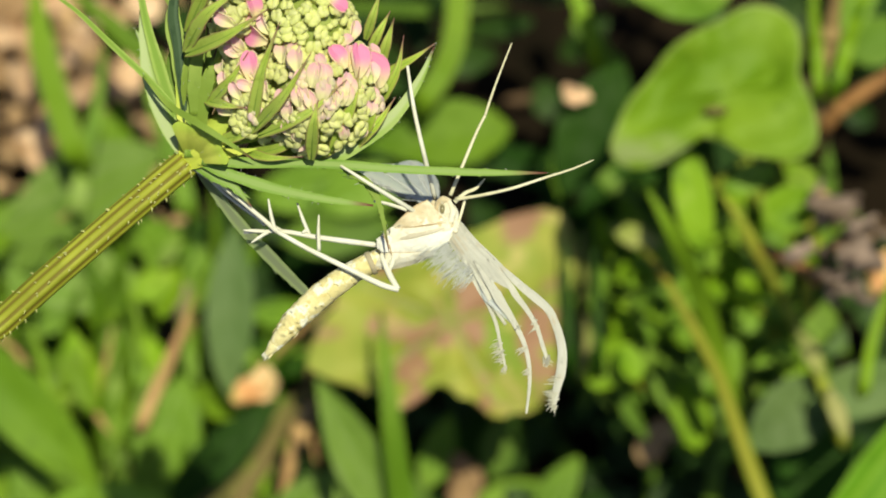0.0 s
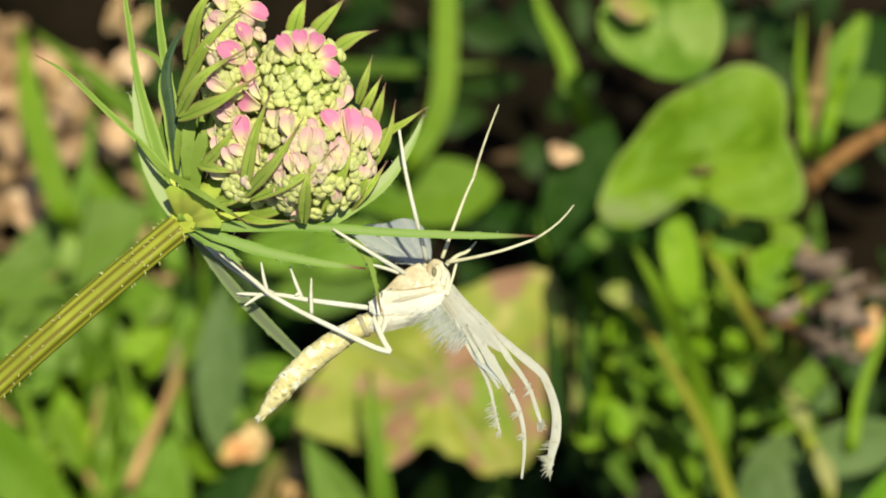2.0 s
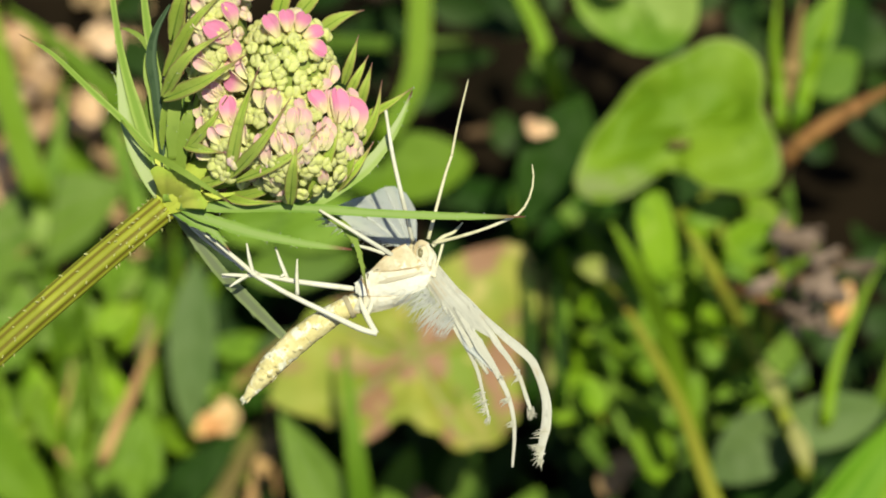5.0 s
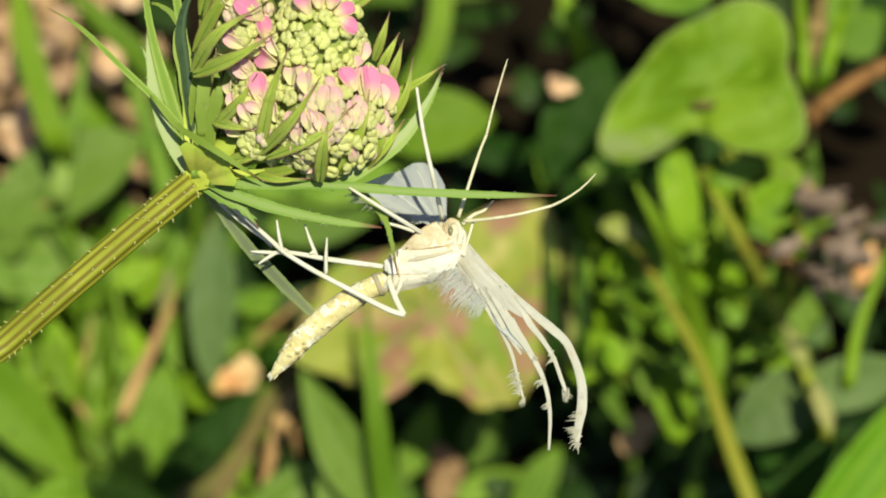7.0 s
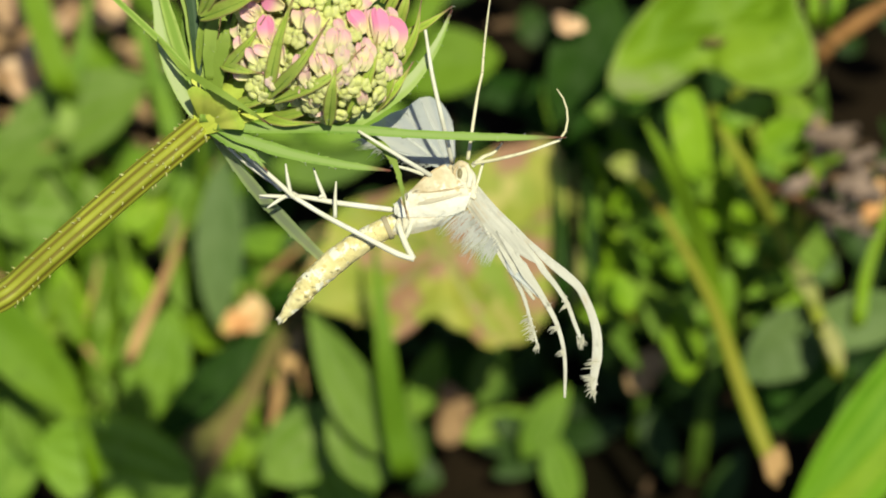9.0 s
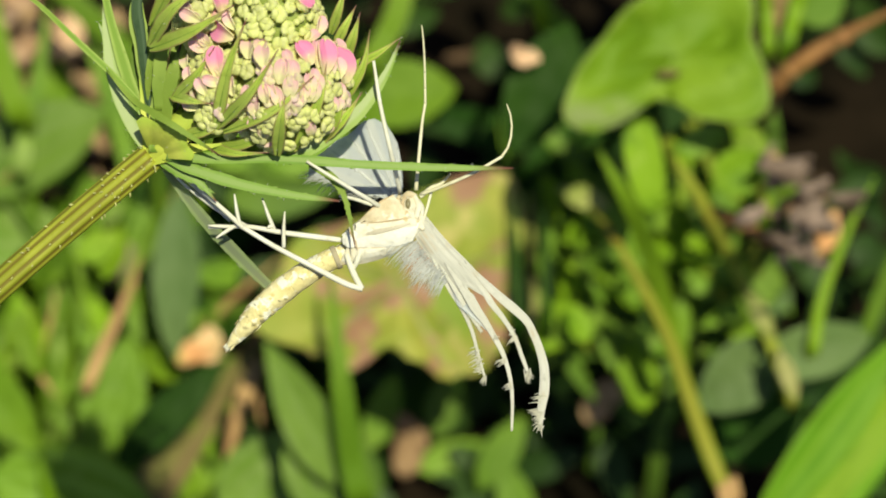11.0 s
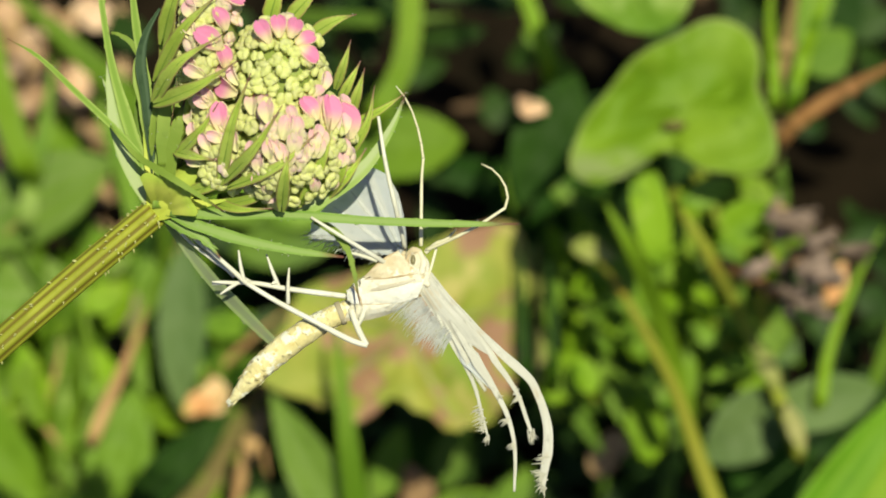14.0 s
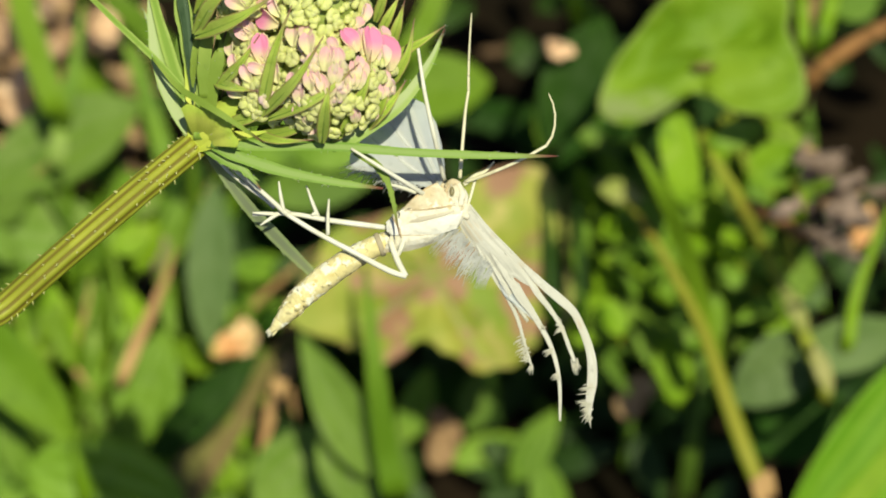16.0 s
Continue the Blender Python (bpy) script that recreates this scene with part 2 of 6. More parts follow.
M_DEAD = material("leaf_dying", (0.21, 0.30, 0.025), (0.40, 0.40, 0.07), 0.6, 300, 110, weight=0.3, spots=((0.38, 0.21, 0.13), 170, 0.5), spots2=((0.48, 0.43, 0.13), 240, 0.56), glow_through=0.25)
M_WITHERED = material("withered_blade_tan", (0.11, 0.13, 0.025), (0.22, 0.20, 0.06), 0.7, 260, 90, weight=0.2, glow_through=0.3, stripe=(0.20, 0.14, 0.06), stripes=7, spots=((0.22, 0.30, 0.04), 140, 0.55))
M_ORANGE = material("leaf_orange_scrap", (0.55, 0.25, 0.09), (0.70, 0.50, 0.28), 0.7, 400, 260, spots=((0.42, 0.48, 0.08), 210, 0.55), spots2=((0.74, 0.62, 0.44), 330, 0.6))
M_FLAKE = material("dead_leaf_tan", (0.36, 0.22, 0.13), (0.60, 0.42, 0.29), 0.85, 300, 140, vary=0.35, spots=((0.22, 0.12, 0.06), 200, 0.54), weight=0.15)
M_LITTER = material("litter_brown", (0.26, 0.15, 0.075), (0.58, 0.39, 0.21), 0.9, 300, 40, vary=0.3)
M_CRUMB = material("crumbled_leaf_dark_brown", (0.05, 0.028, 0.014), (0.12, 0.07, 0.035), 0.9, 300, 60)
# soil kept far below its own tone to paint the shade under the weeds
M_SOIL = material("soil_shade_dark", (0.006, 0.005, 0.003), (0.016, 0.011, 0.007), 0.95, 600, 60, bump=0.6, weight=0.03)
M_DRY = material("dried_flower_brown", (0.09, 0.06, 0.045), (0.25, 0.18, 0.15), 0.85, 500, 160, spots=((0.36, 0.24, 0.12), 260, 0.62), vary=0.3)

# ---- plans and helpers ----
# placed to fit the camera's opening view: the specimen in units of 0.0359 mm, u to the right, v downwards, w towards
# the lens, about a point 0.2 m before the lens; plants behind it by u, v and their distance
UNIT = 3.585e-5
TURN = Euler((radians(40), 0, 0)).to_matrix()
HOME = Vector(EYE) + TURN @ Vector((0, 0, -0.2))
SPECIMEN = Matrix.Translation(HOME) @ TURN.to_4x4()


def plan(u, v, w=0.0):
    return Vector(((u - 784) * UNIT, (441 - v) * UNIT, w * UNIT))


def station(u, v, depth):
    k = depth / 5578.0
    return Vector(EYE) + TURN @ Vector(((u - 784) * k, (441 - v) * k, -depth))


def part(name, bm, mat, parent=None, label="", smooth=True):
    me = bpy.data.meshes.new(name)
    bm.normal_update()
    bm.to_mesh(me)
    bm.free()
    if smooth:
        me.shade_smooth()
    me.materials.append(mat)
    ob = new(name, me)
    ob.parent = parent
    if label:
        tagged(ob, label)
    return ob


def spline(pts, n):
    """Catmull-Rom through pts, n samples."""
    p = [2 * pts[0] - pts[1], *pts, 2 * pts[-1] - pts[-2]]
    out = []
    for i in range(n):
        x = i / (n - 1) * (len(pts) - 1)
        k = min(int(x), len(pts) - 2)
        t = x - k
        a, b, c, d = p[k:k + 4]
        out.append(0.5 * (2 * b + (c - a) * t + (2 * a - 5 * b + 4 * c - d) * t * t + (3 * b - a - 3 * c + d) * t ** 3))
    return out


def level(vals, x):
    """Piecewise linear through evenly spaced vals."""
    y = x * (len(vals) - 1)
    k = min(int(y), len(vals) - 2)
    return vals[k] + (vals[k + 1] - vals[k]) * (y - k)


def sweep(bm, pts, radii, flat=1.0, face=(0, 0, 1), sides=8, n=16, wobble=0.0, keel=0.0, ribs=0.0):
    """A tapering rod or blade along a curve; flat: thickness over width; keel: how far its edges fold up."""
    uv = bm.loops.layers.uv.verify()
    line = spline(pts, n)
    rings = []
    for i, c in enumerate(line):
        tan = (line[min(i + 1, n - 1)] - line[max(i - 1, 0)]).normalized()
        side = tan.cross(Vector(face)).normalized()
        nrm = side.cross(tan)
        r = level(radii, i / (n - 1)) * (1 + wobble * noise.noise(c * 900))
        ring = []
        for k in range(sides):
            a = 2 * math.pi * k / sides
            g = r * (1 + ribs * math.cos(9 * a))
            ring.append(bm.verts.new(c + side * g * math.cos(a) + nrm * (g * flat * math.sin(a) + keel * r * abs(math.cos(a)) ** 2)))
        rings.append(ring)
    for i in range(n - 1):
        for k in range(sides):
            j = (k + 1) % sides
            f = bm.faces.new((rings[i][k], rings[i + 1][k], rings[i + 1][j], rings[i][j]))
            for lp, (x, y) in zip(f.loops, ((i, k), (i + 1, k), (i + 1, k + 1), (i, k + 1))):
                lp[uv].uv = (x / (n - 1), y / sides)
    bm.faces.new(rings[0])
    bm.faces.new(rings[-1][::-1])
    if flat <= 0.35:
        for i in range(n - 1):
            for k in (0, sides // 2):
                e = bm.edges.get((rings[i][k], rings[i + 1][k]))
                if e:
                    e.smooth = False
    return line


def sheet(bm, grid, thick, wrap=False):
    """A closed sheet of the given thickness over a grid of points; wrap: the second index runs round."""
    uv = bm.loops.layers.uv.verify()
    rows, cols = len(grid), len(grid[0])
    layers = []
    for s in (0.5, -0.5):
        lay = []
        for i in range(rows):
            row = []
            for j in range(cols):
                du = grid[min(i + 1, rows - 1)][j] - grid[max(i - 1, 0)][j]
                if wrap:
                    dv = grid[i][(j + 1) % cols] - grid[i][j - 1]
                else:
                    dv = grid[i][min(j + 1, cols - 1)] - grid[i][max(j - 1, 0)]
                nn = du.cross(dv)
                nn = nn.normalized() if nn.length > 1e-14 else Vector((0, 0, 1))
                row.append(bm.verts.new(grid[i][j] + nn * thick * s))
            lay.append(row)
        layers.append(lay)
    top, low = layers
    cc = cols if wrap else cols - 1
    for lay, flip in ((top, False), (low, True)):
        for i in range(rows - 1):
            for j in range(cc):
                q = [(i, j), (i + 1, j), (i + 1, j + 1), (i, j + 1)]
                if flip:
                    q = q[::-1]
                f = bm.faces.new([lay[a][b % cols] for a, b in q])
                for lp, (a, b) in zip(f.loops, q):
                    lp[uv].uv = (a / (rows - 1), b / (cols - 1))
    edge = [(rows - 1, j) for j in range(cols)]
    if not wrap:
        edge = [(i, 0) for i in range(rows)] + [(rows - 1, j) for j in range(1, cols)] \
            + [(i, cols - 1) for i in range(rows - 2, -1, -1)] + [(0, j) for j in range(cols - 2, 0, -1)]
    for k in range(len(edge)):
        (a, b), (c, d) = edge[k], edge[(k + 1) % len(edge)]
        f = bm.faces.new((top[a][b], low[a][b], low[c][d], top[c][d]))
        for e in f.edges:
            e.smooth = False


def ball(bm, centre, r, subdiv=2, stretch=(1, 1, 1)):
    bmesh.ops.create_icosphere(bm, subdivisions=subdiv, radius=r,
                               matrix=Matrix.Translation(centre) @ Matrix.Diagonal((*stretch, 1)))


def thing(name, label, category, m=None, group="", kind=""):
    ob = new(name)
    ob.empty_display_size = 0.01
    if m is not None:
        ob.matrix_world = m
    return tagged(ob, label, category, group, kind)


# ---- the ground ----
def soil():
    bm = bmesh.new()
    edges = [-60, -8, -1.5, -0.6] + [-0.4 + 0.008 * i for i in range(101)] + [0.6, 1.5, 8, 60]
    grid = []
    for y in edges:
        row = []
        for x in edges:
            z = -0.004
            if abs(x) <= 0.41 and abs(y) <= 0.41:
                z += 0.006 * noise.noise(Vector((x * 30, y * 30, 0))) + 0.002 * noise.noise(Vector((x * 120, y * 120, 3)))
            row.append(bm.verts.new((x, y + 0.27, z)))
        grid.append(row)
    for i in range(len(edges) - 1):
        for j in range(len(edges) - 1):
            bm.faces.new((grid[i][j], grid[i][j + 1], grid[i + 1][j + 1], grid[i + 1][j]))
    return tagged(part("ground", bm, M_SOIL), "soil under low weeds, darkened for their shade", "ground", kind="structure")


soil()


def litter(centre, spread, count, size, mat, label, seed):
    """Dry flakes lying over one another on the soil."""
    rnd = random.Random(seed)
    bm = bmesh.new()
    for _ in range(count):
        x, y = rnd.gauss(centre[0], spread[0]), rnd.gauss(centre[1], spread[1])
        L, W = size * rnd.uniform(0.5, 1.6), size * rnd.uniform(0.2, 0.5)
        m = pose(x, y, rnd.uniform(0.0, 0.008), rnd.uniform(-25, 25), rnd.uniform(-25, 25), rnd.uniform(0, 360))
        grid = []
        for i in range(5):
            s = i / 4
            w = W * (0.15 + math.sin(math.pi * (0.1 + 0.8 * s)))
            grid.append([m @ Vector(((s - 0.5) * L, (t - 0.5) * w, 0.15 * L * (s - 0.5) ** 2 * 4 + 0.1 * w * abs(t - 0.5))) for t in (0, 0.5, 1)])
        sheet(bm, grid, 0.0002)
    return tagged(part("leaf_litter", bm, mat), label, "leaf litter", kind="stuff")


gx = station(60, 120, 0.44)
litter((gx.x, gx.y), (0.012, 0.014), 130, 0.007, M_LITTER, "dry brown leaf scraps strewn on the soil", 3)
litter((0.02, 0.27), (0.05, 0.05), 40, 0.005, M_CRUMB, "dark brown crumbled leaf scraps on the soil", 4)


# ---- plants behind the flower ----
def footing(p):
    """Where a stalk that slants away from the lens meets the soil."""
    way = (p - Vector(EYE)).normalized()
    return p + way * ((p.z + 0.006) / -way.z)


def stalk_to_soil(owner, start, radius, mat, sag=(0, 0, 0)):
    end = footing(start)
    mid = (start + end) / 2 + Vector(sag)
    bm = bmesh.new()
    sweep(bm, [start, mid, end], [radius, radius * 1.1, radius * 1.3], sides=7, n=10)
    return part("stalk", bm, mat, owner)


def blade_frame(u, v, depth, angle, tilt, lean):
    """Axes of a leaf: along it, across it and its face, tilted and leaned out of the plane square to the view."""
    r = TURN @ Euler((0, 0, radians(angle))).to_matrix() @ Euler((radians(tilt), radians(lean), 0)).to_matrix()
    return station(u, v, depth), r, depth / 5578.0


def leaf(u, v, depth, length, width, angle, mat, label, belly=0.45, tilt=0, lean=0, curl=0.15, fold=0.15, name="broad_leaf",
         category="leaf", group="weed leaves", taper=0.75, stem_mat=None, seed=1):
    """An oval leaf about a centre; angle: the way its tip points, anticlockwise from the right."""
    o, r, k = blade_frame(u, v, depth, angle, tilt, lean)
    L, W = length * k, width * k
    rows, cols = 18, 9
    grid = []
    for i in range(rows):
        s = i / (rows - 1)
        e = s ** (math.log(0.5) / math.log(belly))
        w = W * max(math.sin(math.pi * e), 0.0) ** taper * 0.5 + W * 0.01
        row = []
        for j in range(cols):
            q = (j / (cols - 1) - 0.5) * 2
            h = -curl * L * (s - 0.4) ** 2 + fold * abs(q) * w + 0.03 * W * noise.noise(Vector((s * 4, q * 2, seed)))
            h += 0.012 * W * math.sin(s * 26 + abs(q) * 5)
            row.append(o + r @ Vector(((s - 0.5) * L, q * w, h)))
        grid.append(row)
    ob = thing(name, label, category, group=group)
    bm = bmesh.new()
    sheet(bm, grid, 0.00025)
    part("blade", bm, mat, ob)
    bm = bmesh.new()
    sweep(bm, [(row[4] + r @ Vector((0, 0, -0.0002))) for row in grid[::4]], [W * 0.025, W * 0.02, W * 0.01], sides=6, n=10)
    part("midrib", bm, stem_mat or mat, ob)
    stalk_to_soil(ob, grid[0][4], max(W * 0.03, 0.0004), stem_mat or mat)
    return ob


def lobed_leaf(u, v, depth, radii, mat, label, cup=0.1, tilt=0, lean=0, name="lobed_leaf", rib=None, category="leaf", group="", ripple=0.03, ragged=0.0, crease=(), rib_mat=None):
    """A leaf whose outline is given by its reach in evenly spaced directions, anticlockwise from the right."""
    o, r, k = blade_frame(u, v, depth, 0, tilt, lean)
    cols, rows, nr = 64, 10, len(radii)
    big = max(radii) * k
    grid = []
    for i in range(rows):
        s = 0.02 + 0.98 * i / (rows - 1)
        row = []
        for j in range(cols):
            x = j / cols * nr
            a, b, f = radii[int(x)], radii[(int(x) + 1) % nr], x - int(x)
            z, y = radii[int(x) - 1], radii[(int(x) + 2) % nr]
            rad = 0.5 * (2 * a + (b - z) * f + (2 * z - 5 * a + 4 * b - y) * f * f + (3 * a - z - 3 * b + y) * f ** 3) * k * s
            th = 2 * math.pi * j / cols
            rad *= 1 + ragged * s * noise.noise(Vector((math.cos(th) * 5, math.sin(th) * 5, u)))
            h = cup * big * s * s + ripple * big * noise.noise(Vector((math.cos(th) * 2 * s, math.sin(th) * 2 * s, u))) * 2 * s
            for a in crease:
                gap = (math.degrees(th) - a + 180) % 360 - 180
                h -= 0.09 * big * math.sin(math.pi * min(s, 0.9)) * math.exp(-(gap / 13) ** 2)
            row.append(o + r @ Vector((rad * math.cos(th), rad * math.sin(th), h)))
        grid.append(row)
    ob = thing(name, label, category, group=group)
    bm = bmesh.new()
    sheet(bm, grid, 0.00025, wrap=True)
    part("blade", bm, mat, ob)
    for d in (rib or ()):
        bm = bmesh.new()
        c = int(d / 360 * cols)
        sweep(bm, [grid[i][c] + r @ Vector((0, 0, 0.0002)) for i in (0, 3, 6, 8)], [0.0005, 0.0004, 0.0002], sides=6, n=10)
        part("vein", bm, rib_mat or mat, ob)
    stalk_to_soil(ob, o, 0.0007, mat)
    return ob


def strand(pts, width, mat, label, name="grass_blade", category="grass", flat=0.12, group="grass blades", ends=0.15, face=(0, -0.64, 0.77),
           taper=(0.6, 1, 1, 0.8), part_name="blade", root=True):
    """A blade of grass, a straw or a stem through stations (u, v, depth); rooted in the soil by its first end."""
    p = [station(*q) for q in pts]
    k = width * pts[0][2] / 5578.0 / 2
    if root:
        p = [footing(p[0]), (p[0] * 2 + footing(p[0])) / 3] + p
    ob = thing(name, label, category, group=group)
    bm = bmesh.new()
    sweep(bm, p, [k * t for t in taper] + [k * ends], flat=flat, face=face, sides=8, n=26, keel=0.06 if flat < 0.5 else 0)
    part(part_name, bm, mat, ob)
    mid = [q + Vector(face) * k * flat * 0.8 for q in p[-len(pts):]]
    if flat < 0.5:
        bm = bmesh.new()
        sweep(bm, mid, [k * 0.1, k * 0.09, k * 0.05], sides=5, n=16)
        part("midrib", bm, mat, ob)
    else:
        for i in (1, 2):
            bm = bmesh.new()
            c = p[-len(pts):][min(i, len(pts) - 1)]
            ball(bm, c, k * 1.15, 2, (1, 1, 0.8))
            part("joint", bm, mat, ob, "swollen stem joint")
    return ob


GREEN = "fresh green oval weed leaf on a thin stalk"
DEEP = "weed leaf near the soil, shade put into its deep green"
BRIGHT = "small bright yellow-green leaf of a creeping weed"
GREY = "dull grey-green oval weed leaf"

# heart-shaped leaf with its sinus, lying open to the sun
heart_leaf = lobed_leaf(1285, 165, 0.32, [141, 133, 155, 172, 175, 161, 136, 121, 118, 121, 126, 138, 160, 197, 232, 205, 100, 84, 92, 112, 138, 174, 184, 163], M_HEART_LEAF,
           "yellow-green heart-shaped leaf lying open in the sun", cup=0.06, tilt=-10, lean=-6, name="heart_leaf", ripple=0.14, crease=(200, 20))
scar = bmesh.new()
ball(scar, station(1266, 196, 0.3184), 0.0007, 2, (1.9, 0.7, 0.7))
part("scar", scar, M_SCAR, heart_leaf, "small brown scar")
lobed_leaf(1200, -62, 0.338, [102, 100, 105, 110, 112, 110, 118, 104, 92, 98, 108, 108], M_LEAF_PALE, "rounded green leaf with a pale dry edge", name="round_leaf", ripple=0.08, crease=(100, 280))
leaf(1140, -92, 0.333, 80, 46, 160, M_DEAD, "pale tan scrap of dead leaf on a green leaf", name="dead_leaf", category="dead leaf", group="")
leaf(1050, 225, 0.35, 250, 125, 66, M_LEAF_DEEP_SHADE, DEEP, belly=0.5)
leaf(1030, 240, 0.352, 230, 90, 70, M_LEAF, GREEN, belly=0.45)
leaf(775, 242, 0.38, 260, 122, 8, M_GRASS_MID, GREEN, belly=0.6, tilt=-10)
leaf(950, 300, 0.39, 240, 70, 165, M_LEAF_DEEP_SHADE, DEEP)
leaf(560, 330, 0.39, 220, 90, 10, M_LEAF, GREEN)
leaf(650, 335, 0.384, 190, 90, 18, M_LEAF, GREEN)
leaf(600, 412, 0.386, 200, 84, 8, M_GRASS_DULL, GREEN)

# dying leaf behind the moth
lobed_leaf(800, 570, 0.355, [200, 214, 250, 268, 218, 168, 144, 130, 132, 150, 176, 206, 229, 263, 214, 190, 183, 116, 120, 148, 193, 207, 219, 204], M_DEAD,
           "large dying leaf, yellow-green with pinkish brown blotches", cup=0.04, tilt=-8, name="dying_leaf", rib=(20, 100, 160, 215, 300), ripple=0.08, ragged=0.12, crease=(20, 100, 160, 215, 300), rib_mat=M_POD)

# left side
leaf(408, 552, 0.37, 296, 84, 88, M_LEAF_GREY, "narrow grey-green leaf standing upright", belly=0.5)
leaf(135, 345, 0.385, 340, 150, 30, M_LEAF_SOFT, GREEN, belly=0.55, tilt=-15)
leaf(130, 490, 0.388, 270, 130, 350, M_LEAF_SOFT, GREEN)
leaf(40, 470, 0.40, 200, 90, 10, M_LEAF_DEEP_SHADE, DEEP)
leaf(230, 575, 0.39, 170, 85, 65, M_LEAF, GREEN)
leaf(300, 470, 0.41, 260, 120, 40, M_LEAF_DEEP_SHADE, DEEP)
leaf(50, 735, 0.36, 400, 108, 312, M_GRASS_MID, "broad bright green leaf leaning over", belly=0.45)
leaf(300, 772, 0.37, 220, 118, 76, M_LEAF, GREEN, belly=0.4)
leaf(360, 720, 0.395, 170, 80, 60, M_LEAF, GREEN)
leaf(150, 680, 0.39, 150, 80, 95, M_LEAF_YELLOW, BRIGHT)
leaf(70, 640, 0.40, 150, 80, 30, M_LEAF, GREEN)
leaf(120, 610, 0.405, 200, 100, 30, M_LEAF_DEEP_SHADE, DEEP)
leaf(190, 760, 0.39, 150, 40, 100, M_LEAF, GREEN)
leaf(200, 240, 0.41, 130, 70, 80, M_LEAF_YELLOW, BRIGHT)
leaf(250, 880, 0.38, 190, 90, 8, M_LEAF, GREEN, belly=0.5)
leaf(150, 900, 0.375, 200, 70, 130, M_GRASS_MID, GREEN)
leaf(330, 950, 0.38, 200, 80, 70, M_LEAF_PALE, GREEN)
leaf(60, 850, 0.375, 180, 60, 100, M_LEAF, GREEN)
leaf(218, 945, 0.35, 290, 180, 165, M_LEAF, GREEN, belly=0.5, taper=0.55)
strand([(196, 1060, 0.352), (186, 980, 0.346), (170, 905, 0.344), (160, 850, 0.345)], 26, M_LEAF_YELLOW, "single bright green blade of grass")
leaf(105, 790, 0.364, 210, 90, 120, M_GRASS_MID, GREEN)
leaf(210, 960, 0.375, 180, 70, 60, M_GRASS_DULL, GREEN)
leaf(40, 940, 0.38, 260, 110, 60, M_LEAF, GREEN)
# added dark leaf standing in for a diagonal band of shade
leaf(395, 800, 0.364, 270, 74, 44, M_LEAF_DEEP_SHADE, DEEP)
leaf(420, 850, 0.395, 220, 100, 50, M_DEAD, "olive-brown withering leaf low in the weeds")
leaf(330, 860, 0.41, 240, 130, 40, M_LEAF_DEEP_SHADE, DEEP)
leaf(470, 620, 0.41, 260, 120, 40, M_LEAF_DEEP_SHADE, DEEP)
leaf(520, 440, 0.41, 260, 100, 60, M_LEAF_DEEP_SHADE, DEEP)
leaf(420, 980, 0.385, 280, 120, 30, M_LEAF, GREEN)
leaf(628, 800, 0.348, 290, 92, 118, M_LEAF_SOFT, GREEN, belly=0.4, taper=0.9, fold=0.35)
leaf(655, 880, 0.352, 220, 130, 100, M_LEAF_SOFT, GREEN, belly=0.45)
leaf(560, 905, 0.366, 200, 130, 40, M_LEAF_SOFT, GREEN)
leaf(600, 980, 0.38, 260, 130, 120, M_LEAF, GREEN)
leaf(775, 800, 0.39, 140, 60, 70, M_LEAF, BRIGHT)
leaf(730, 900, 0.385, 150, 70, 110, M_GRASS_DULL, BRIGHT)
leaf(880, 790, 0.395, 110, 60, 80, M_GRASS_DULL, BRIGHT)
leaf(845, 770, 0.40, 150, 60, 60, M_LEAF_DEEP_SHADE, DEEP)
leaf(900, 880, 0.40, 130, 60, 20, M_LEAF, BRIGHT)
leaf(985, 872, 0.39, 150, 64, 58, M_LEAF, BRIGHT)
leaf(1010, 960, 0.39, 150, 66, 105, M_LEAF, BRIGHT)

# right side: small creeping leaves over dark gaps
leaf(1226, 352, 0.327, 180, 66, 280, M_LEAF_YELLOW, BRIGHT, taper=0.35, belly=0.5)
leaf(1330, 315, 0.328, 100, 50, 20, M_LEAF, BRIGHT)
leaf(1395, 370, 0.33, 100, 85, 30, M_LEAF_YELLOW, BRIGHT, taper=0.6)
lobed_leaf(1305, 512, 0.355, [55, 58, 55, 50, 48, 52, 62, 70, 30, 22, 40, 55], M_LEAF_YELLOW, BRIGHT, cup=0.25, group="weed leaves")
lobed_leaf(1080, 640, 0.356, [38, 45, 55, 42, 46, 38, 36, 50, 58, 46, 48, 44], M_LEAF_YELLOW, BRIGHT, cup=0.15, group="weed leaves")
leaf(1128, 420, 0.345, 90, 40, 340, M_POD, "small yellowing leaf of a creeping weed")
leaf(1128, 512, 0.358, 80, 60, 340, M_LEAF_YELLOW, BRIGHT)
leaf(1100, 560, 0.366, 60, 40, 80, M_LEAF, BRIGHT)
leaf(1190, 690, 0.362, 150, 60, 120, M_LEAF, BRIGHT)
leaf(1222, 735, 0.36, 120, 70, 100, M_LEAF_YELLOW, BRIGHT, taper=0.6)
leaf(1365, 610, 0.375, 110, 85, 60, M_LEAF_YELLOW, BRIGHT, taper=0.6)
leaf(1415, 535, 0.38, 70, 60, 30, M_LEAF, BRIGHT, taper=0.6)
leaf(1475, 600, 0.385, 60, 50, 60, M_LEAF_GREY, BRIGHT)
leaf(1436, 624, 0.34, 100, 30, 298, M_POD, "pale pinkish seed pod on a thin weed stem", name="seed_pod", category="seed pod", group="seed pods")
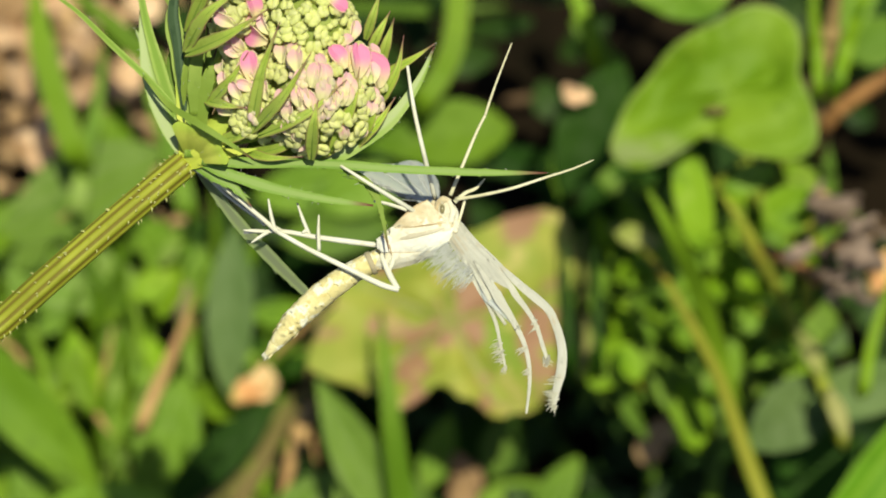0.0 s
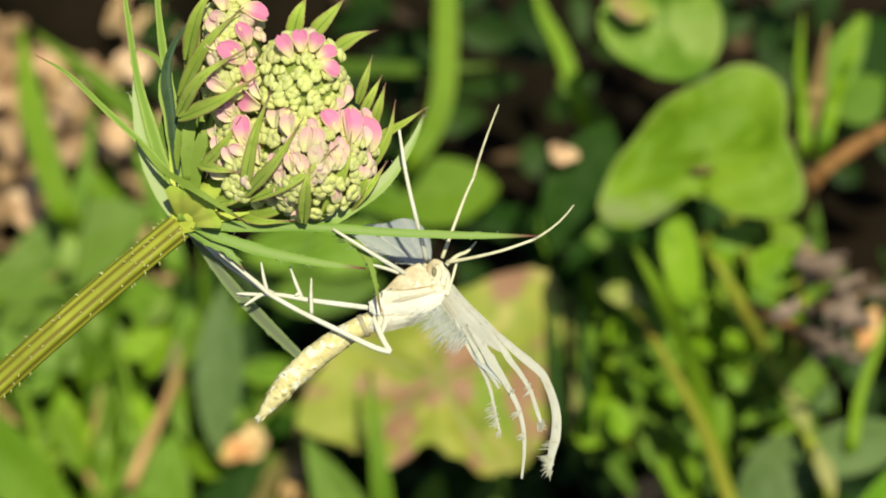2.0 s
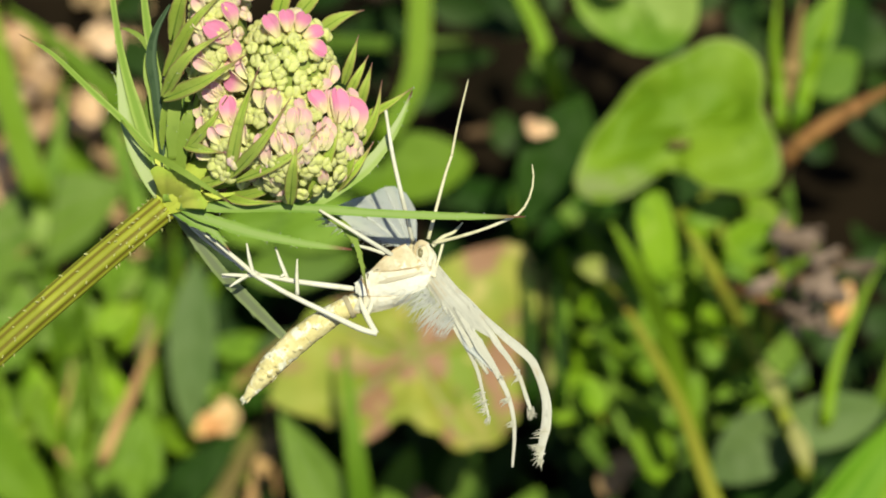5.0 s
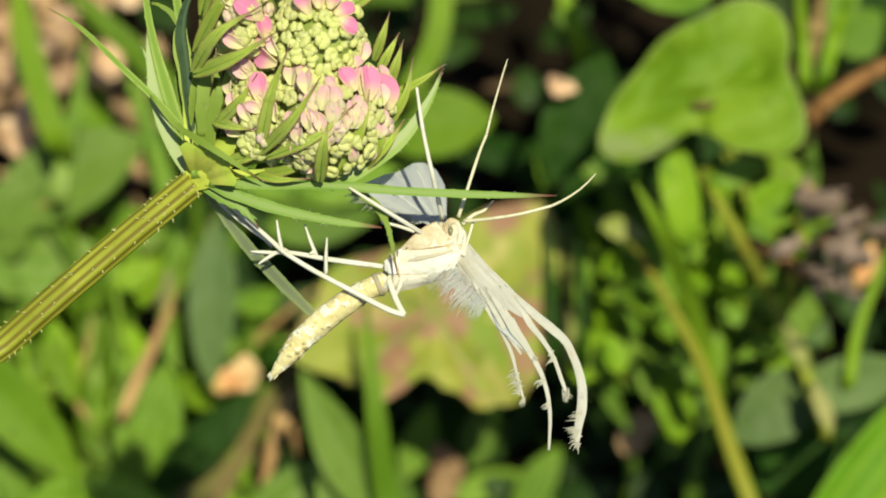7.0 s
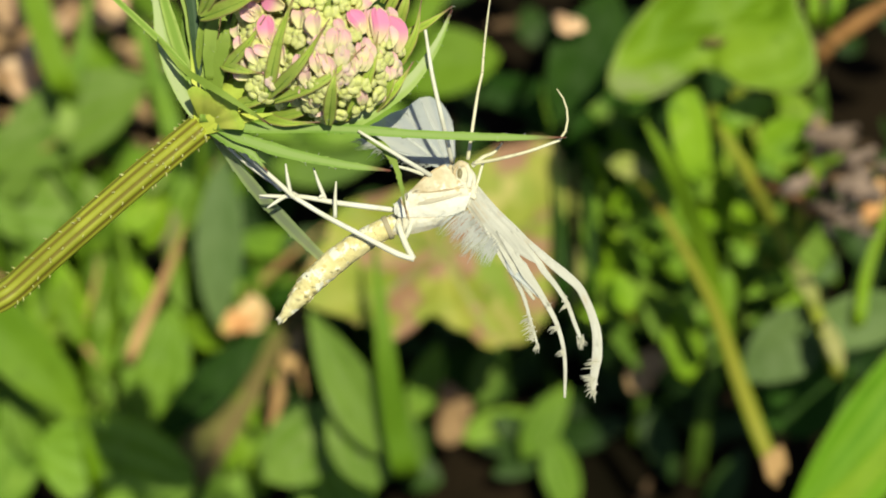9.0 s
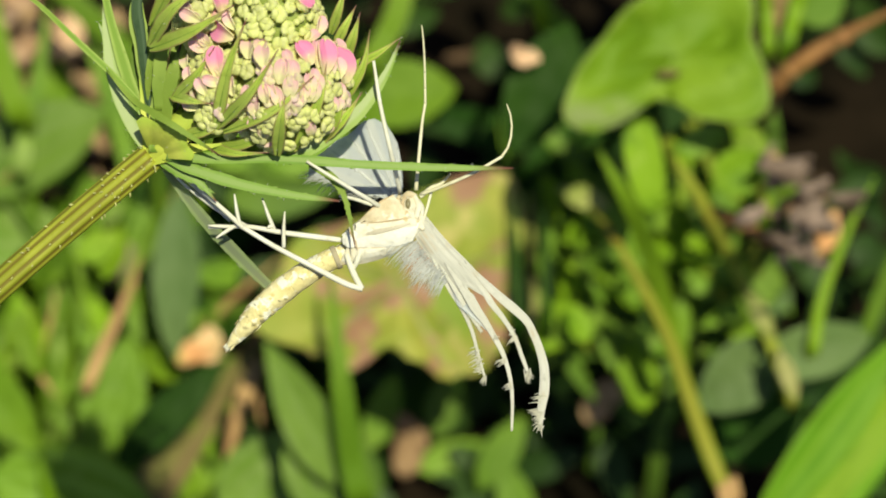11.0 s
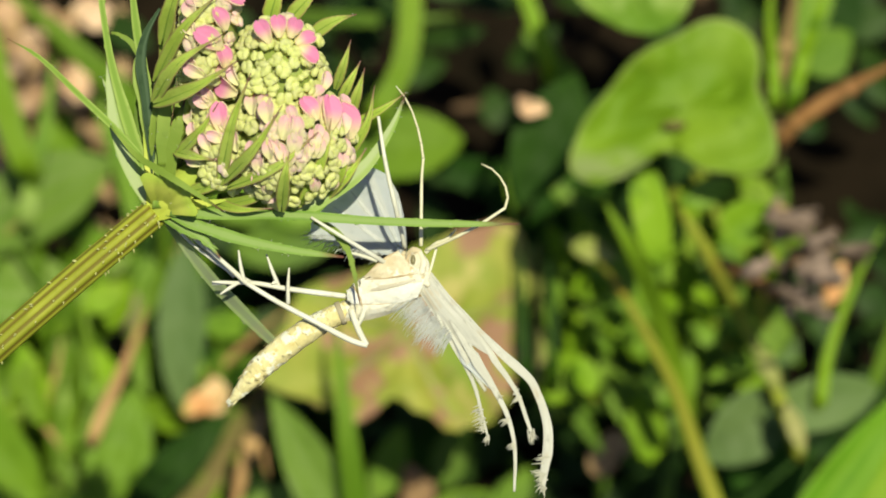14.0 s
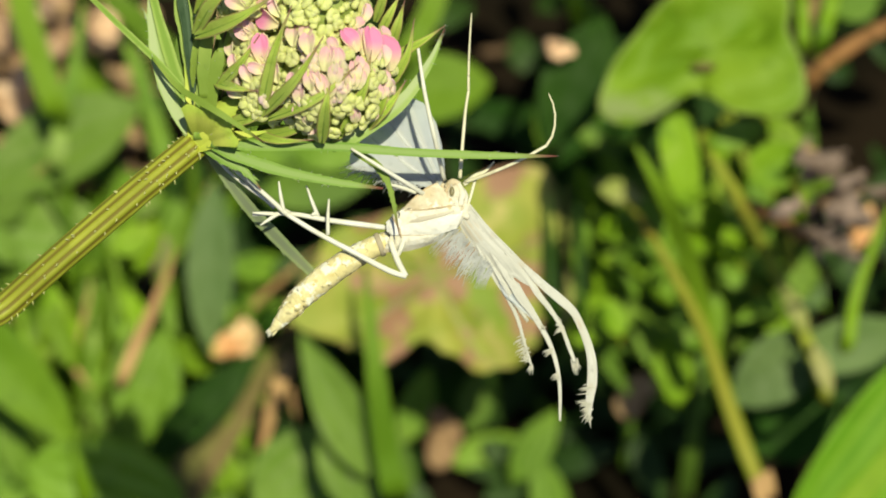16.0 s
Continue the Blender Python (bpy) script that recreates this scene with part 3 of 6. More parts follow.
leaf(1484, 735, 0.335, 90, 30, 290, M_POD, "pale yellow seed pod on a thin weed stem", name="seed_pod", category="seed pod", group="seed pods")
leaf(1400, 735, 0.345, 190, 118, 38, M_LEAF_GREY, GREY, belly=0.55, taper=0.6)
leaf(1530, 690, 0.343, 210, 96, 14, M_LEAF_GREY, GREY, belly=0.5, taper=0.6)
leaf(1440, 820, 0.37, 190, 150, 30, M_LEAF_DEEP_SHADE, DEEP)
leaf(1640, 850, 0.338, 480, 86, 58, M_BROAD, "broad bright green blade leaning over", belly=0.5)
leaf(1600, 870, 0.334, 500, 80, 50, M_GRASS, "broad bright green blade leaning over", belly=0.45)
leaf(1548, 850, 0.33, 470, 88, 53, M_BROAD, "broad bright green leaf leaning over", belly=0.5)
leaf(1665, 560, 0.345, 300, 30, 68, M_GRASS_MID, GREEN)
leaf(1548, 72, 0.37, 105, 88, 40, M_LEAF_PALE, GREEN)
leaf(1510, 10, 0.36, 200, 70, 60, M_LEAF, GREEN)
leaf(1560, 0, 0.38, 160, 110, 60, M_LEAF_DEEP_SHADE, DEEP)
leaf(1045, 65, 0.38, 90, 36, 140, M_LEAF, BRIGHT)
leaf(1080, 115, 0.38, 70, 46, 130, M_LEAF, BRIGHT)
leaf(1120, 350, 0.39, 240, 120, 30, M_LEAF_DEEP_SHADE, DEEP)
leaf(1190, 600, 0.395, 260, 90, 120, M_LEAF_DEEP_SHADE, DEEP)
leaf(1022, 510, 0.385, 240, 44, 90, M_LEAF_DEEP_SHADE, DEEP)
leaf(1110, 470, 0.40, 160, 60, 100, M_LEAF_DEEP_SHADE, DEEP)
leaf(1320, 590, 0.40, 220, 120, 120, M_LEAF_DEEP_SHADE, DEEP)
leaf(1240, 270, 0.36, 200, 90, 10, M_LEAF_DEEP_SHADE, DEEP)
leaf(1560, 480, 0.36, 80, 40, 70, M_ORANGE, "tan scrap of dead leaf caught in the weeds", name="dead_leaf", category="dead leaf", group="")

leaf(1150, 508, 0.356, 100, 70, 20, M_LEAF_YELLOW, BRIGHT, taper=0.6)
leaf(1265, 445, 0.352, 90, 60, 150, M_LEAF_YELLOW, BRIGHT, taper=0.6)
leaf(1340, 660, 0.372, 120, 70, 30, M_LEAF, BRIGHT)
leaf(1290, 590, 0.37, 90, 60, 80, M_LEAF, BRIGHT)
leaf(1450, 560, 0.365, 80, 50, 140, M_LEAF, BRIGHT)
leaf(1340, 440, 0.36, 90, 50, 60, M_LEAF_YELLOW, BRIGHT)
leaf(1180, 480, 0.345, 110, 50, 100, M_LEAF, BRIGHT)
leaf(1085, 468, 0.366, 80, 46, 110, M_LEAF, BRIGHT)
leaf(1070, 610, 0.37, 90, 50, 70, M_LEAF, BRIGHT)
leaf(1020, 600, 0.375, 90, 40, 100, M_GRASS_MID, BRIGHT)

leaf(128, 652, 0.368, 74, 44, 70, M_GRASS, BRIGHT)
leaf(150, 690, 0.366, 84, 40, 110, M_GRASS, BRIGHT)
leaf(112, 700, 0.37, 60, 40, 30, M_LEAF_YELLOW, BRIGHT)

# grass, straws, stems and twigs
FRESH = "single bright green blade of grass"
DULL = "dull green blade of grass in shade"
STEM = dict(name="weed_stem", category="stem", flat=0.8, group="weed stems", part_name="stem")
DRY = dict(name="straw", category="straw", group="straws", part_name="stem")
strand([(730, 960, 0.345), (712, 880, 0.342), (690, 720, 0.34), (674, 550, 0.342)], 46, M_GRASS_MID, FRESH, flat=0.08)
strand([(738, 192, 0.372), (782, 130, 0.37), (806, 60, 0.37), (812, -60, 0.371), (812, -260, 0.373)], 42, M_GRASS, FRESH, taper=(0.5, 0.7, 0.9, 1, 1, 1), ends=0.7, flat=0.08)
strand([(140, 290, 0.374), (105, 190, 0.372), (75, 80, 0.372), (55, -60, 0.374)], 48, M_GRASS, FRESH, taper=(0.5, 0.8, 1, 1, 1), flat=0.08)
strand([(135, 380, 0.378), (150, 280, 0.378), (172, 190, 0.379), (185, 80, 0.38)], 32, M_LEAF_PALE, FRESH)
strand([(340, 190, 0.382), (300, 138, 0.381), (245, 88, 0.38), (170, 20, 0.38), (80, -50, 0.38)], 44, M_GRASS_MID, FRESH)
strand([(335, 380, 0.385), (308, 285, 0.385), (270, 170, 0.386), (250, 100, 0.387)], 36, M_LEAF_PALE, DULL)
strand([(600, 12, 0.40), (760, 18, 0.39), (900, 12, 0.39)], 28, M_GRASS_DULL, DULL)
flushed = strand([(1130, 432, 0.347), (1172, 485, 0.332), (1220, 568, 0.331), (1270, 662, 0.333), (1308, 770, 0.335), (1345, 872, 0.336), (1372, 938, 0.335)], 30, M_STALK_RED,
                 "olive weed stem flushed orange, torn off at its end", taper=(0.2, 0.22, 0.28, 0.42, 0.65, 0.85, 0.95, 1.0), ends=0.9, **{**STEM, "flat": 0.45})
torn = random.Random(12)
for k in range(5):
    bm = bmesh.new()
    a = station(1362 + 6 * k, 928 - 4 * k, 0.3345)
    b = station(1372 + 7 * k, 978 + torn.uniform(-22, 16), 0.334)
    sweep(bm, [a, a.lerp(b, 0.5), b], [0.0004, 0.00042, 0.0001], flat=0.4, sides=6, n=8, wobble=0.3)
    part("torn_fibre", bm, M_STRAW, flushed, "pale dry torn fibre")
strand([(1490, 780, 0.342), (1460, 690, 0.341), (1428, 618, 0.341), (1384, 528, 0.341), (1340, 448, 0.332), (1308, 388, 0.329), (1255, 312, 0.33)], 24, M_STALK, "thin olive weed stem with leaf scars", taper=(1, 1, 1, 1, 1), **STEM)
strand([(1345, 440, 0.343), (1400, 462, 0.341), (1445, 495, 0.34)], 26, M_TWIG, "short orange-brown twig in the tangle", name="twig", category="twig", flat=0.9, group="", taper=(1, 1, 1, 1), part_name="stem", root=False)
strand([(1300, 720, 0.345), (1274, 630, 0.34), (1238, 520, 0.332), (1194, 420, 0.322), (1145, 335, 0.32)], 32, M_GRASS, FRESH, taper=(0.6, 0.8, 0.9, 1, 1, 0.8))
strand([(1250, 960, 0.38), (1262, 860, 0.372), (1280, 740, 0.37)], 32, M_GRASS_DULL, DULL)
strand([(1450, 262, 0.36), (1456, 200, 0.35), (1470, 60, 0.345), (1490, -60, 0.34)], 36, M_STALK_PINK, "upright olive and pink weed stem", taper=(1, 1, 1, 1), **STEM)
strand([(1452, 235, 0.345), (1490, 190, 0.337), (1580, 132, 0.334), (1700, 70, 0.33)], 30, M_TWIG, "reddish brown twig crossing the weeds",
       name="twig", category="twig", flat=0.9, group="", taper=(1, 1, 1, 1), part_name="stem")
strand([(1452, 170, 0.342), (1446, 90, 0.34), (1440, 10, 0.338), (1446, -80, 0.337)], 22, M_GRASS, FRESH)
strand([(1478, 170, 0.344), (1500, 80, 0.342), (1530, -10, 0.34), (1545, -80, 0.34)], 26, M_LEAF_YELLOW, FRESH)
strand([(246, 760, 0.366), (276, 690, 0.365), (316, 600, 0.365), (344, 520, 0.365)], 22, M_STRAW, "dry orange-brown straw standing in the weeds", **DRY)
strand([(345, 500, 0.40), (300, 570, 0.40), (255, 650, 0.40)], 30, M_DRY, "grey-brown straw lying in the weeds", **DRY)
strand([(545, 720, 0.385), (520, 800, 0.382), (490, 920, 0.38)], 30, M_STRAW, "dry brown straw lying in the weeds", **DRY)
strand([(350, 960, 0.372), (410, 870, 0.372), (470, 775, 0.374), (560, 670, 0.378)], 80, M_WITHERED, "withered olive grass blade bent over", **DRY)
strand([(1012, 660, 0.352), (1004, 540, 0.35), (1000, 400, 0.35)], 20, M_LEAF_DEEP_SHADE, DULL)
strand([(1062, 660, 0.352), (1056, 520, 0.35), (1046, 380, 0.35)], 18, M_LEAF_DEEP_SHADE, DULL)
strand([(1036, 660, 0.365), (1034, 540, 0.36), (1030, 410, 0.357)], 26, M_POD, "pinkish tan seed stalk standing in the weeds", **DRY)
strand([(1320, 420, 0.39), (1390, 450, 0.38), (1450, 480, 0.38)], 34, M_STALK, "olive weed stem in the tangle", **STEM)
strand([(330, 830, 0.40), (400, 740, 0.395), (520, 650, 0.39), (600, 600, 0.385)], 40, M_LEAF_DEEP_SHADE, "weed stem with shade put into its dark green", **STEM)
strand([(880, 420, 0.40), (920, 390, 0.395), (980, 350, 0.39)], 26, M_LEAF_DEEP_SHADE, "weed stem with shade put into its dark green", **STEM)
strand([(1530, 700, 0.342), (1545, 600, 0.342), (1590, 480, 0.342), (1640, 380, 0.342)], 20, M_GRASS, FRESH)
strand([(1240, 170, 0.40), (1180, 220, 0.40)], 20, M_GRASS_DULL, DULL)


strand([(1060, 120, 0.372), (1020, -10, 0.37), (985, -80, 0.37), (960, -160, 0.37)], 30, M_GRASS, FRESH)
strand([(205, 790, 0.385), (202, 680, 0.384), (192, 570, 0.384)], 24, M_LEAF_PALE, FRESH)
strand([(120, 770, 0.388), (95, 680, 0.387), (60, 600, 0.387)], 20, M_LEAF_YELLOW, FRESH)
strand([(260, 640, 0.392), (225, 700, 0.39), (205, 820, 0.388)], 22, M_LEAF_YELLOW, FRESH)
strand([(160, 470, 0.395), (175, 560, 0.393), (165, 650, 0.392)], 18, M_GRASS_DULL, DULL)
strand([(330, 430, 0.395), (300, 500, 0.393), (250, 560, 0.392)], 24, M_LEAF, FRESH)
strand([(480, 980, 0.38), (440, 880, 0.38), (420, 800, 0.38)], 26, M_LEAF_YELLOW, FRESH)
strand([(1150, 900, 0.40), (1152, 820, 0.395), (1150, 760, 0.395)], 22, M_GRASS_DULL, DULL)
leaf(270, 640, 0.38, 90, 60, 100, M_LEAF_YELLOW, BRIGHT)
leaf(190, 545, 0.385, 80, 50, 40, M_LEAF_YELLOW, BRIGHT)
leaf(90, 560, 0.388, 110, 60, 20, M_LEAF, GREEN)
leaf(120, 780, 0.385, 90, 50, 70, M_LEAF_YELLOW, BRIGHT)
leaf(350, 640, 0.39, 100, 50, 120, M_LEAF, GREEN)
leaf(20, 400, 0.39, 130, 70, 60, M_LEAF, GREEN)
leaf(330, 800, 0.39, 110, 60, 150, M_LEAF, GREEN)


def undergrowth(lo, hi, count, mat, label, seed, size, depth, slim=1.0, way=(0, 360)):
    """Many small shaded leaves close over the soil."""
    rnd = random.Random(seed)
    bm = bmesh.new()
    for _ in range(count):
        d = rnd.uniform(*depth)
        u, v = rnd.uniform(lo[0], hi[0]), rnd.uniform(lo[1], hi[1])
        c, k = station(u, v, d), d / 5578.0
        c.z = max(c.z, 0.004)
        L, W = rnd.uniform(0.6, 1.4) * size * k, rnd.uniform(0.35, 0.6) * size * k * slim
        m = Matrix.Translation(c) @ TURN.to_4x4() @ pose(0, 0, 0, rnd.uniform(-40, 25), rnd.uniform(-30, 30), rnd.uniform(*way))
        grid = []
        for i in range(7):
            s = i / 6
            w = W * (math.sin(math.pi * (0.04 + 0.92 * s ** 0.8)) ** 0.8) * 0.5
            grid.append([m @ Vector(((s - 0.5) * L, q * w, 0.2 * w * abs(q) - 0.3 * L * (s - 0.4) ** 2)) for q in (-1, -0.5, 0, 0.5, 1)])
        if not (u > 1470 and 215 < v < 330):
            sheet(bm, grid, 0.0002)
    return tagged(part("undergrowth", bm, mat), label, "undergrowth", kind="stuff")


undergrowth((300, -150), (1700, 1050), 260, M_LEAF_SHADED, "leaves close over the soil, shade put into their dark green", 41, 110, (0.395, 0.425))
undergrowth((-150, 380), (520, 1050), 90, M_LEAF, "mid-green leaves crowding under the flower", 42, 120, (0.395, 0.42))
undergrowth((1080, 300), (1500, 760), 50, M_LEAF, "small green leaves in the tangle", 43, 70, (0.385, 0.40))
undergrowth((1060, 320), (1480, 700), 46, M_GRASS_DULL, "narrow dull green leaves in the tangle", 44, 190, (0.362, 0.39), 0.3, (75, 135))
undergrowth((1080, 340), (1440, 640), 16, M_STALK, "thin olive stems in the tangle", 45, 210, (0.352, 0.375), 0.16, (95, 140))
undergrowth((1130, 420), (1400, 660), 24, M_LEAF, "small fresh leaves in the tangle", 49, 66, (0.345, 0.362))
undergrowth((985, 400), (1090, 650), 16, M_GRASS_DULL, "narrow dull green leaves beside the dying leaf", 48, 190, (0.368, 0.39), 0.3, (70, 120))
undergrowth((-100, 400), (480, 900), 46, M_GRASS_MID, "narrow green blades under the flower", 46, 190, (0.378, 0.40), 0.22, (50, 130))
undergrowth((-100, 420), (560, 960), 16, M_STRAW, "dry straws caught among the blades", 47, 200, (0.376, 0.40), 0.1, (30, 150))

# a crowd of small leaves and thin blades under the flower
crowd = random.Random(58)
for k in range(30):
    u, v, d = crowd.uniform(-20, 470), crowd.uniform(400, 960), crowd.uniform(0.374, 0.39)
    if 330 < u and v < 660:
        continue
    mat, label = crowd.choice(((M_LEAF_YELLOW, BRIGHT), (M_LEAF_PALE, BRIGHT), (M_LEAF_SOFT, GREEN), (M_GRASS, BRIGHT)))
    leaf(u, v, d, crowd.uniform(50, 120), crowd.uniform(28, 58), crowd.uniform(30, 150), mat, label, tilt=crowd.uniform(-25, 20), lean=crowd.uniform(-20, 20), seed=k)
for k in range(18):
    u, v, d, lean, rise = crowd.uniform(0, 330), crowd.uniform(620, 960), crowd.uniform(0.37, 0.386), crowd.uniform(-50, 50), crowd.uniform(110, 230)
    strand([(u, v, d), (u + lean * 0.5, v - rise * 0.5, d), (u + lean * 1.3, v - rise, d)], crowd.uniform(9, 20), crowd.choice((M_GRASS, M_LEAF_YELLOW, M_GRASS_MID, M_LEAF_PALE)), "thin blade among the leaves under the flower")

# bright small leaves tangled beyond the moth
for k in range(26):
    u, v, d = crowd.uniform(1110, 1440), crowd.uniform(320, 690), crowd.uniform(0.344, 0.366)
    leaf(u, v, d, crowd.uniform(50, 100), crowd.uniform(30, 54), crowd.uniform(20, 160), crowd.choice((M_LEAF_YELLOW, M_GRASS, M_LEAF_YELLOW, M_LEAF_PALE)), BRIGHT, tilt=crowd.uniform(-20, 20), lean=crowd.uniform(-20, 20), taper=0.6, seed=k)


for k in range(14):
    u, v, d = crowd.uniform(1045, 1130), crowd.uniform(390, 610), crowd.uniform(0.354, 0.37)
    leaf(u, v, d, crowd.uniform(60, 110), crowd.uniform(30, 50), crowd.uniform(60, 140), crowd.choice((M_LEAF, M_GRASS_MID, M_LEAF_YELLOW)), BRIGHT, tilt=crowd.uniform(-20, 20), lean=crowd.uniform(-20, 20), seed=60 + k)


def scrap(u, v, depth, size, mat, label, name, category):
    """A curled scrap of dead leaf held up on the plants below it."""
    rnd = random.Random(int(u * 7 + v))
    turn, slim = rnd.uniform(0, math.pi), rnd.uniform(0.45, 0.8)
    reach = [size * rnd.uniform(0.75, 1.25) * math.hypot(math.cos(k * math.pi / 5 - turn) * 1.25, math.sin(k * math.pi / 5 - turn) * slim) for k in range(10)]
    ob = lobed_leaf(u, v, depth, reach, mat, label, cup=rnd.uniform(0.1, 0.4), tilt=rnd.uniform(-25, 15), lean=rnd.uniform(-25, 25), name=name, category=category, ripple=0.14)
    return ob


for u, v, d, size in ((140, 80, 0.405, 34), (236, 122, 0.405, 36), (150, 152, 0.402, 28), (108, 222, 0.405, 30), (66, 272, 0.402, 34), (262, 6, 0.405, 30), (50, 150, 0.408, 34),
                      (190, 30, 0.408, 30), (20, 60, 0.408, 36), (90, 10, 0.405, 30)):
    scrap(u, v, d, size, M_FLAKE, "pale tan scrap of dead leaf on the soil", "dead_leaf", "dead leaf")
scrap(456, 688, 0.372, 35, M_ORANGE, "orange-brown curled scrap of dead leaf", "dead_leaf", "dead leaf")
scrap(1012, 168, 0.346, 22, M_FLAKE, "pinkish brown scrap of dead leaf", "dead_leaf", "dead leaf")
scrap(1160, 775, 0.375, 34, M_LITTER, "pinkish brown scrap of dead leaf", "dead_leaf", "dead leaf")
scrap(820, 860, 0.39, 40, M_LITTER, "pinkish brown scrap of dead leaf", "dead_leaf", "dead leaf")


def dried_flower(u, v, depth, seed, count=16, spread=0.0024):
    """A withered head: shrivelled florets in a loose clump."""
    ob = thing("dried_flower_head", "grey-brown withered flower head in the weeds", "flower head", group="withered heads")
    rnd = random.Random(seed)
    c = station(u, v, depth)
    for i in range(count):
        q = c + Vector((rnd.gauss(0, 1), rnd.gauss(0, 1), rnd.gauss(0, 0.8))) * spread
        bm = bmesh.new()
        r = rnd.uniform(0.0007, 0.0015)
        got = bmesh.ops.create_icosphere(bm, subdivisions=2, radius=r, matrix=Matrix.Translation(q) @ pose(0, 0, 0, rnd.uniform(0, 180), rnd.uniform(0, 180), 0) @ Matrix.Diagonal((rnd.uniform(1.0, 2.0), rnd.uniform(0.6, 1.0), 0.4, 1)))
        for w in got["verts"]:
            w.co += (w.co - q) * 0.5 * noise.noise(w.co * 1400)
        part("floret", bm, M_DRY, ob)
    stalk_to_soil(ob, c, 0.0006, M_STRAW)
    return ob


dried_flower(1485, 440, 0.315, 8, 13, 0.0019)
dried_flower(1475, 505, 0.32, 9, 9, 0.0016)
dried_flower(1482, 365, 0.325, 10, 9, 0.0014)
dried_flower(1540, 415, 0.32, 11, 7, 0.0014)

# ---- the wild carrot flower ----
flower = thing("wild_carrot_flower", "half-open wild carrot umbel, pink and yellow-green, on a bristly stem", "flower", SPECIMEN)


def fp(u, v, w=0.0):
    """A place on the flower, set out to fit the camera's view."""
    return plan(u + 12, v - 113, w)


def bract(pts, width, mat, face=(0, 0.3, 1), name="bract", flat=0.3, label="", taper=None, parent=None, keel=0.35, teeth=6):
    """A narrow keeled bract with a few forward-pointing teeth along its edges."""
    p = [fp(*q) for q in pts]
    k = width * UNIT / 2
    taper = taper or (0.8, 1, 0.95, 0.7, 0.4, 0.06)
    bm = bmesh.new()
    line = sweep(bm, p, [k * t for t in taper], flat=flat, face=face, sides=8, n=22, keel=keel, wobble=0.15)
    tooth = random.Random(int(pts[0][0] * 7 + pts[-1][1] * 3))
    for n in range(teeth):
        for sgn in (1, -1):
            x = 3 + (n + tooth.uniform(0.1, 0.9)) / teeth * 15
            c = line[int(x)].lerp(line[int(x) + 1], x - int(x))
            t = (line[int(x) + 1] - line[int(x)]).normalized()
            side = t.cross(Vector(face)).normalized() * sgn
            r = k * level(taper, x / 21)
            c = c + side * r * 0.75 + side.cross(t) * sgn * keel * r * 0.5
            L = k * tooth.uniform(0.25, 0.6)
            sweep(bm, [c - t * L * 0.5, c + side * L * 0.35 + t * L * 0.3, c + side * L * 0.7 + t * L * 1.5], [k * 0.28, k * 0.2, k * 0.02], flat=0.4, face=face, sides=5, n=4)
    return part(name, bm, mat, parent or flower, label)


# stem, leaning away to the ground
ground_end = SPECIMEN.inverted() @ Vector((HOME.x - 0.052, HOME.y + 0.030, -0.006))
bm = bmesh.new()
stem_line = sweep(bm, [fp(322, 398, 0), fp(180, 515, -20), fp(-10, 680, -50), fp(-250, 900, -150), (fp(-560, 1300, -700) * 2 + ground_end) / 3, ground_end],
                  [25 * UNIT, 25.5 * UNIT, 25 * UNIT, 26 * UNIT, 28 * UNIT, 30 * UNIT], sides=54, n=60, ribs=0.055)
part("stem", bm, M_STEM, flower, "ribbed yellow-green stem with brown stripes")
bm = bmesh.new()
rnd = random.Random(5)
for _ in range(140):
    x = rnd.random() ** 1.3 * 0.55 * (len(stem_line) - 2)
    i = int(x)
    c = stem_line[i].lerp(stem_line[i + 1], x - i)
    t = (stem_line[i + 1] - stem_line[i]).normalized()
    d = (Vector((rnd.gauss(0, 1), rnd.gauss(0, 1), rnd.gauss(0, 1)))).cross(t).normalized()
    L = rnd.uniform(3, 7) * UNIT
    sweep(bm, [c + d * 25 * UNIT, c + d * (26 * UNIT + L * 0.5) + t * L * 0.2, c + d * (26 * UNIT + L) + t * L * 0.6],
          [1.9 * UNIT, 1.4 * UNIT, 0.4 * UNIT], face=t, sides=4, n=4)
tagged(part("bristles", bm, M_BRISTLE, flower, "short pale bristles"), kind="stuff")

# the node where the rays and bracts part
bm = bmesh.new()
sweep(bm, [fp(310, 410, -4), fp(328, 392, 2), fp(346, 374, 16), fp(376, 346, 34), fp(420, 312, 50)], [20 * UNIT, 25 * UNIT, 29 * UNIT, 30 * UNIT, 16 * UNIT], sides=18, n=20, wobble=0.2)
part("node", bm, M_NODE, flower, "swollen yellow-green node")
bm = bmesh.new()
grid = []
for i in range(12):
    s = i / 11
    row = []
    for k in range(33):
        a = radians(-4 + 112 * k / 32)
        reach = (14 + 50 * s) * (1 + 0.05 * math.sin(k * 0.7) * s * s)
        row.append(fp(322 + reach * math.cos(a) * 1.15, 402 - reach * math.sin(a) * 1.05, 16 + 74 * math.sin(1.5 * s) + 3 * math.sin(k * 0.9) * s))
    grid.append(row)
sheet(bm, grid, 3 * UNIT)
part("bract_cup", bm, M_NODE, flower, "yellow-green cup of joined bract bases")

# long bracts below the umbel
bract([(350, 398, 40), (420, 404, 60), (560, 406, 90), (700, 416, 92), (850, 421, 72), (954, 421, 63)], 20, M_BRACT_PALE, label="long thread-like bract with a purple tip",
      taper=(1.0, 1, 0.85, 0.8, 0.65, 0.1))
bract([(540, 404, 80), (600, 385, 80), (680, 330, 70), (730, 260, 60), (757, 198, 50)], 30, M_BRACT_HAIRY, teeth=0, label="curved bract lobe with a purple tip")
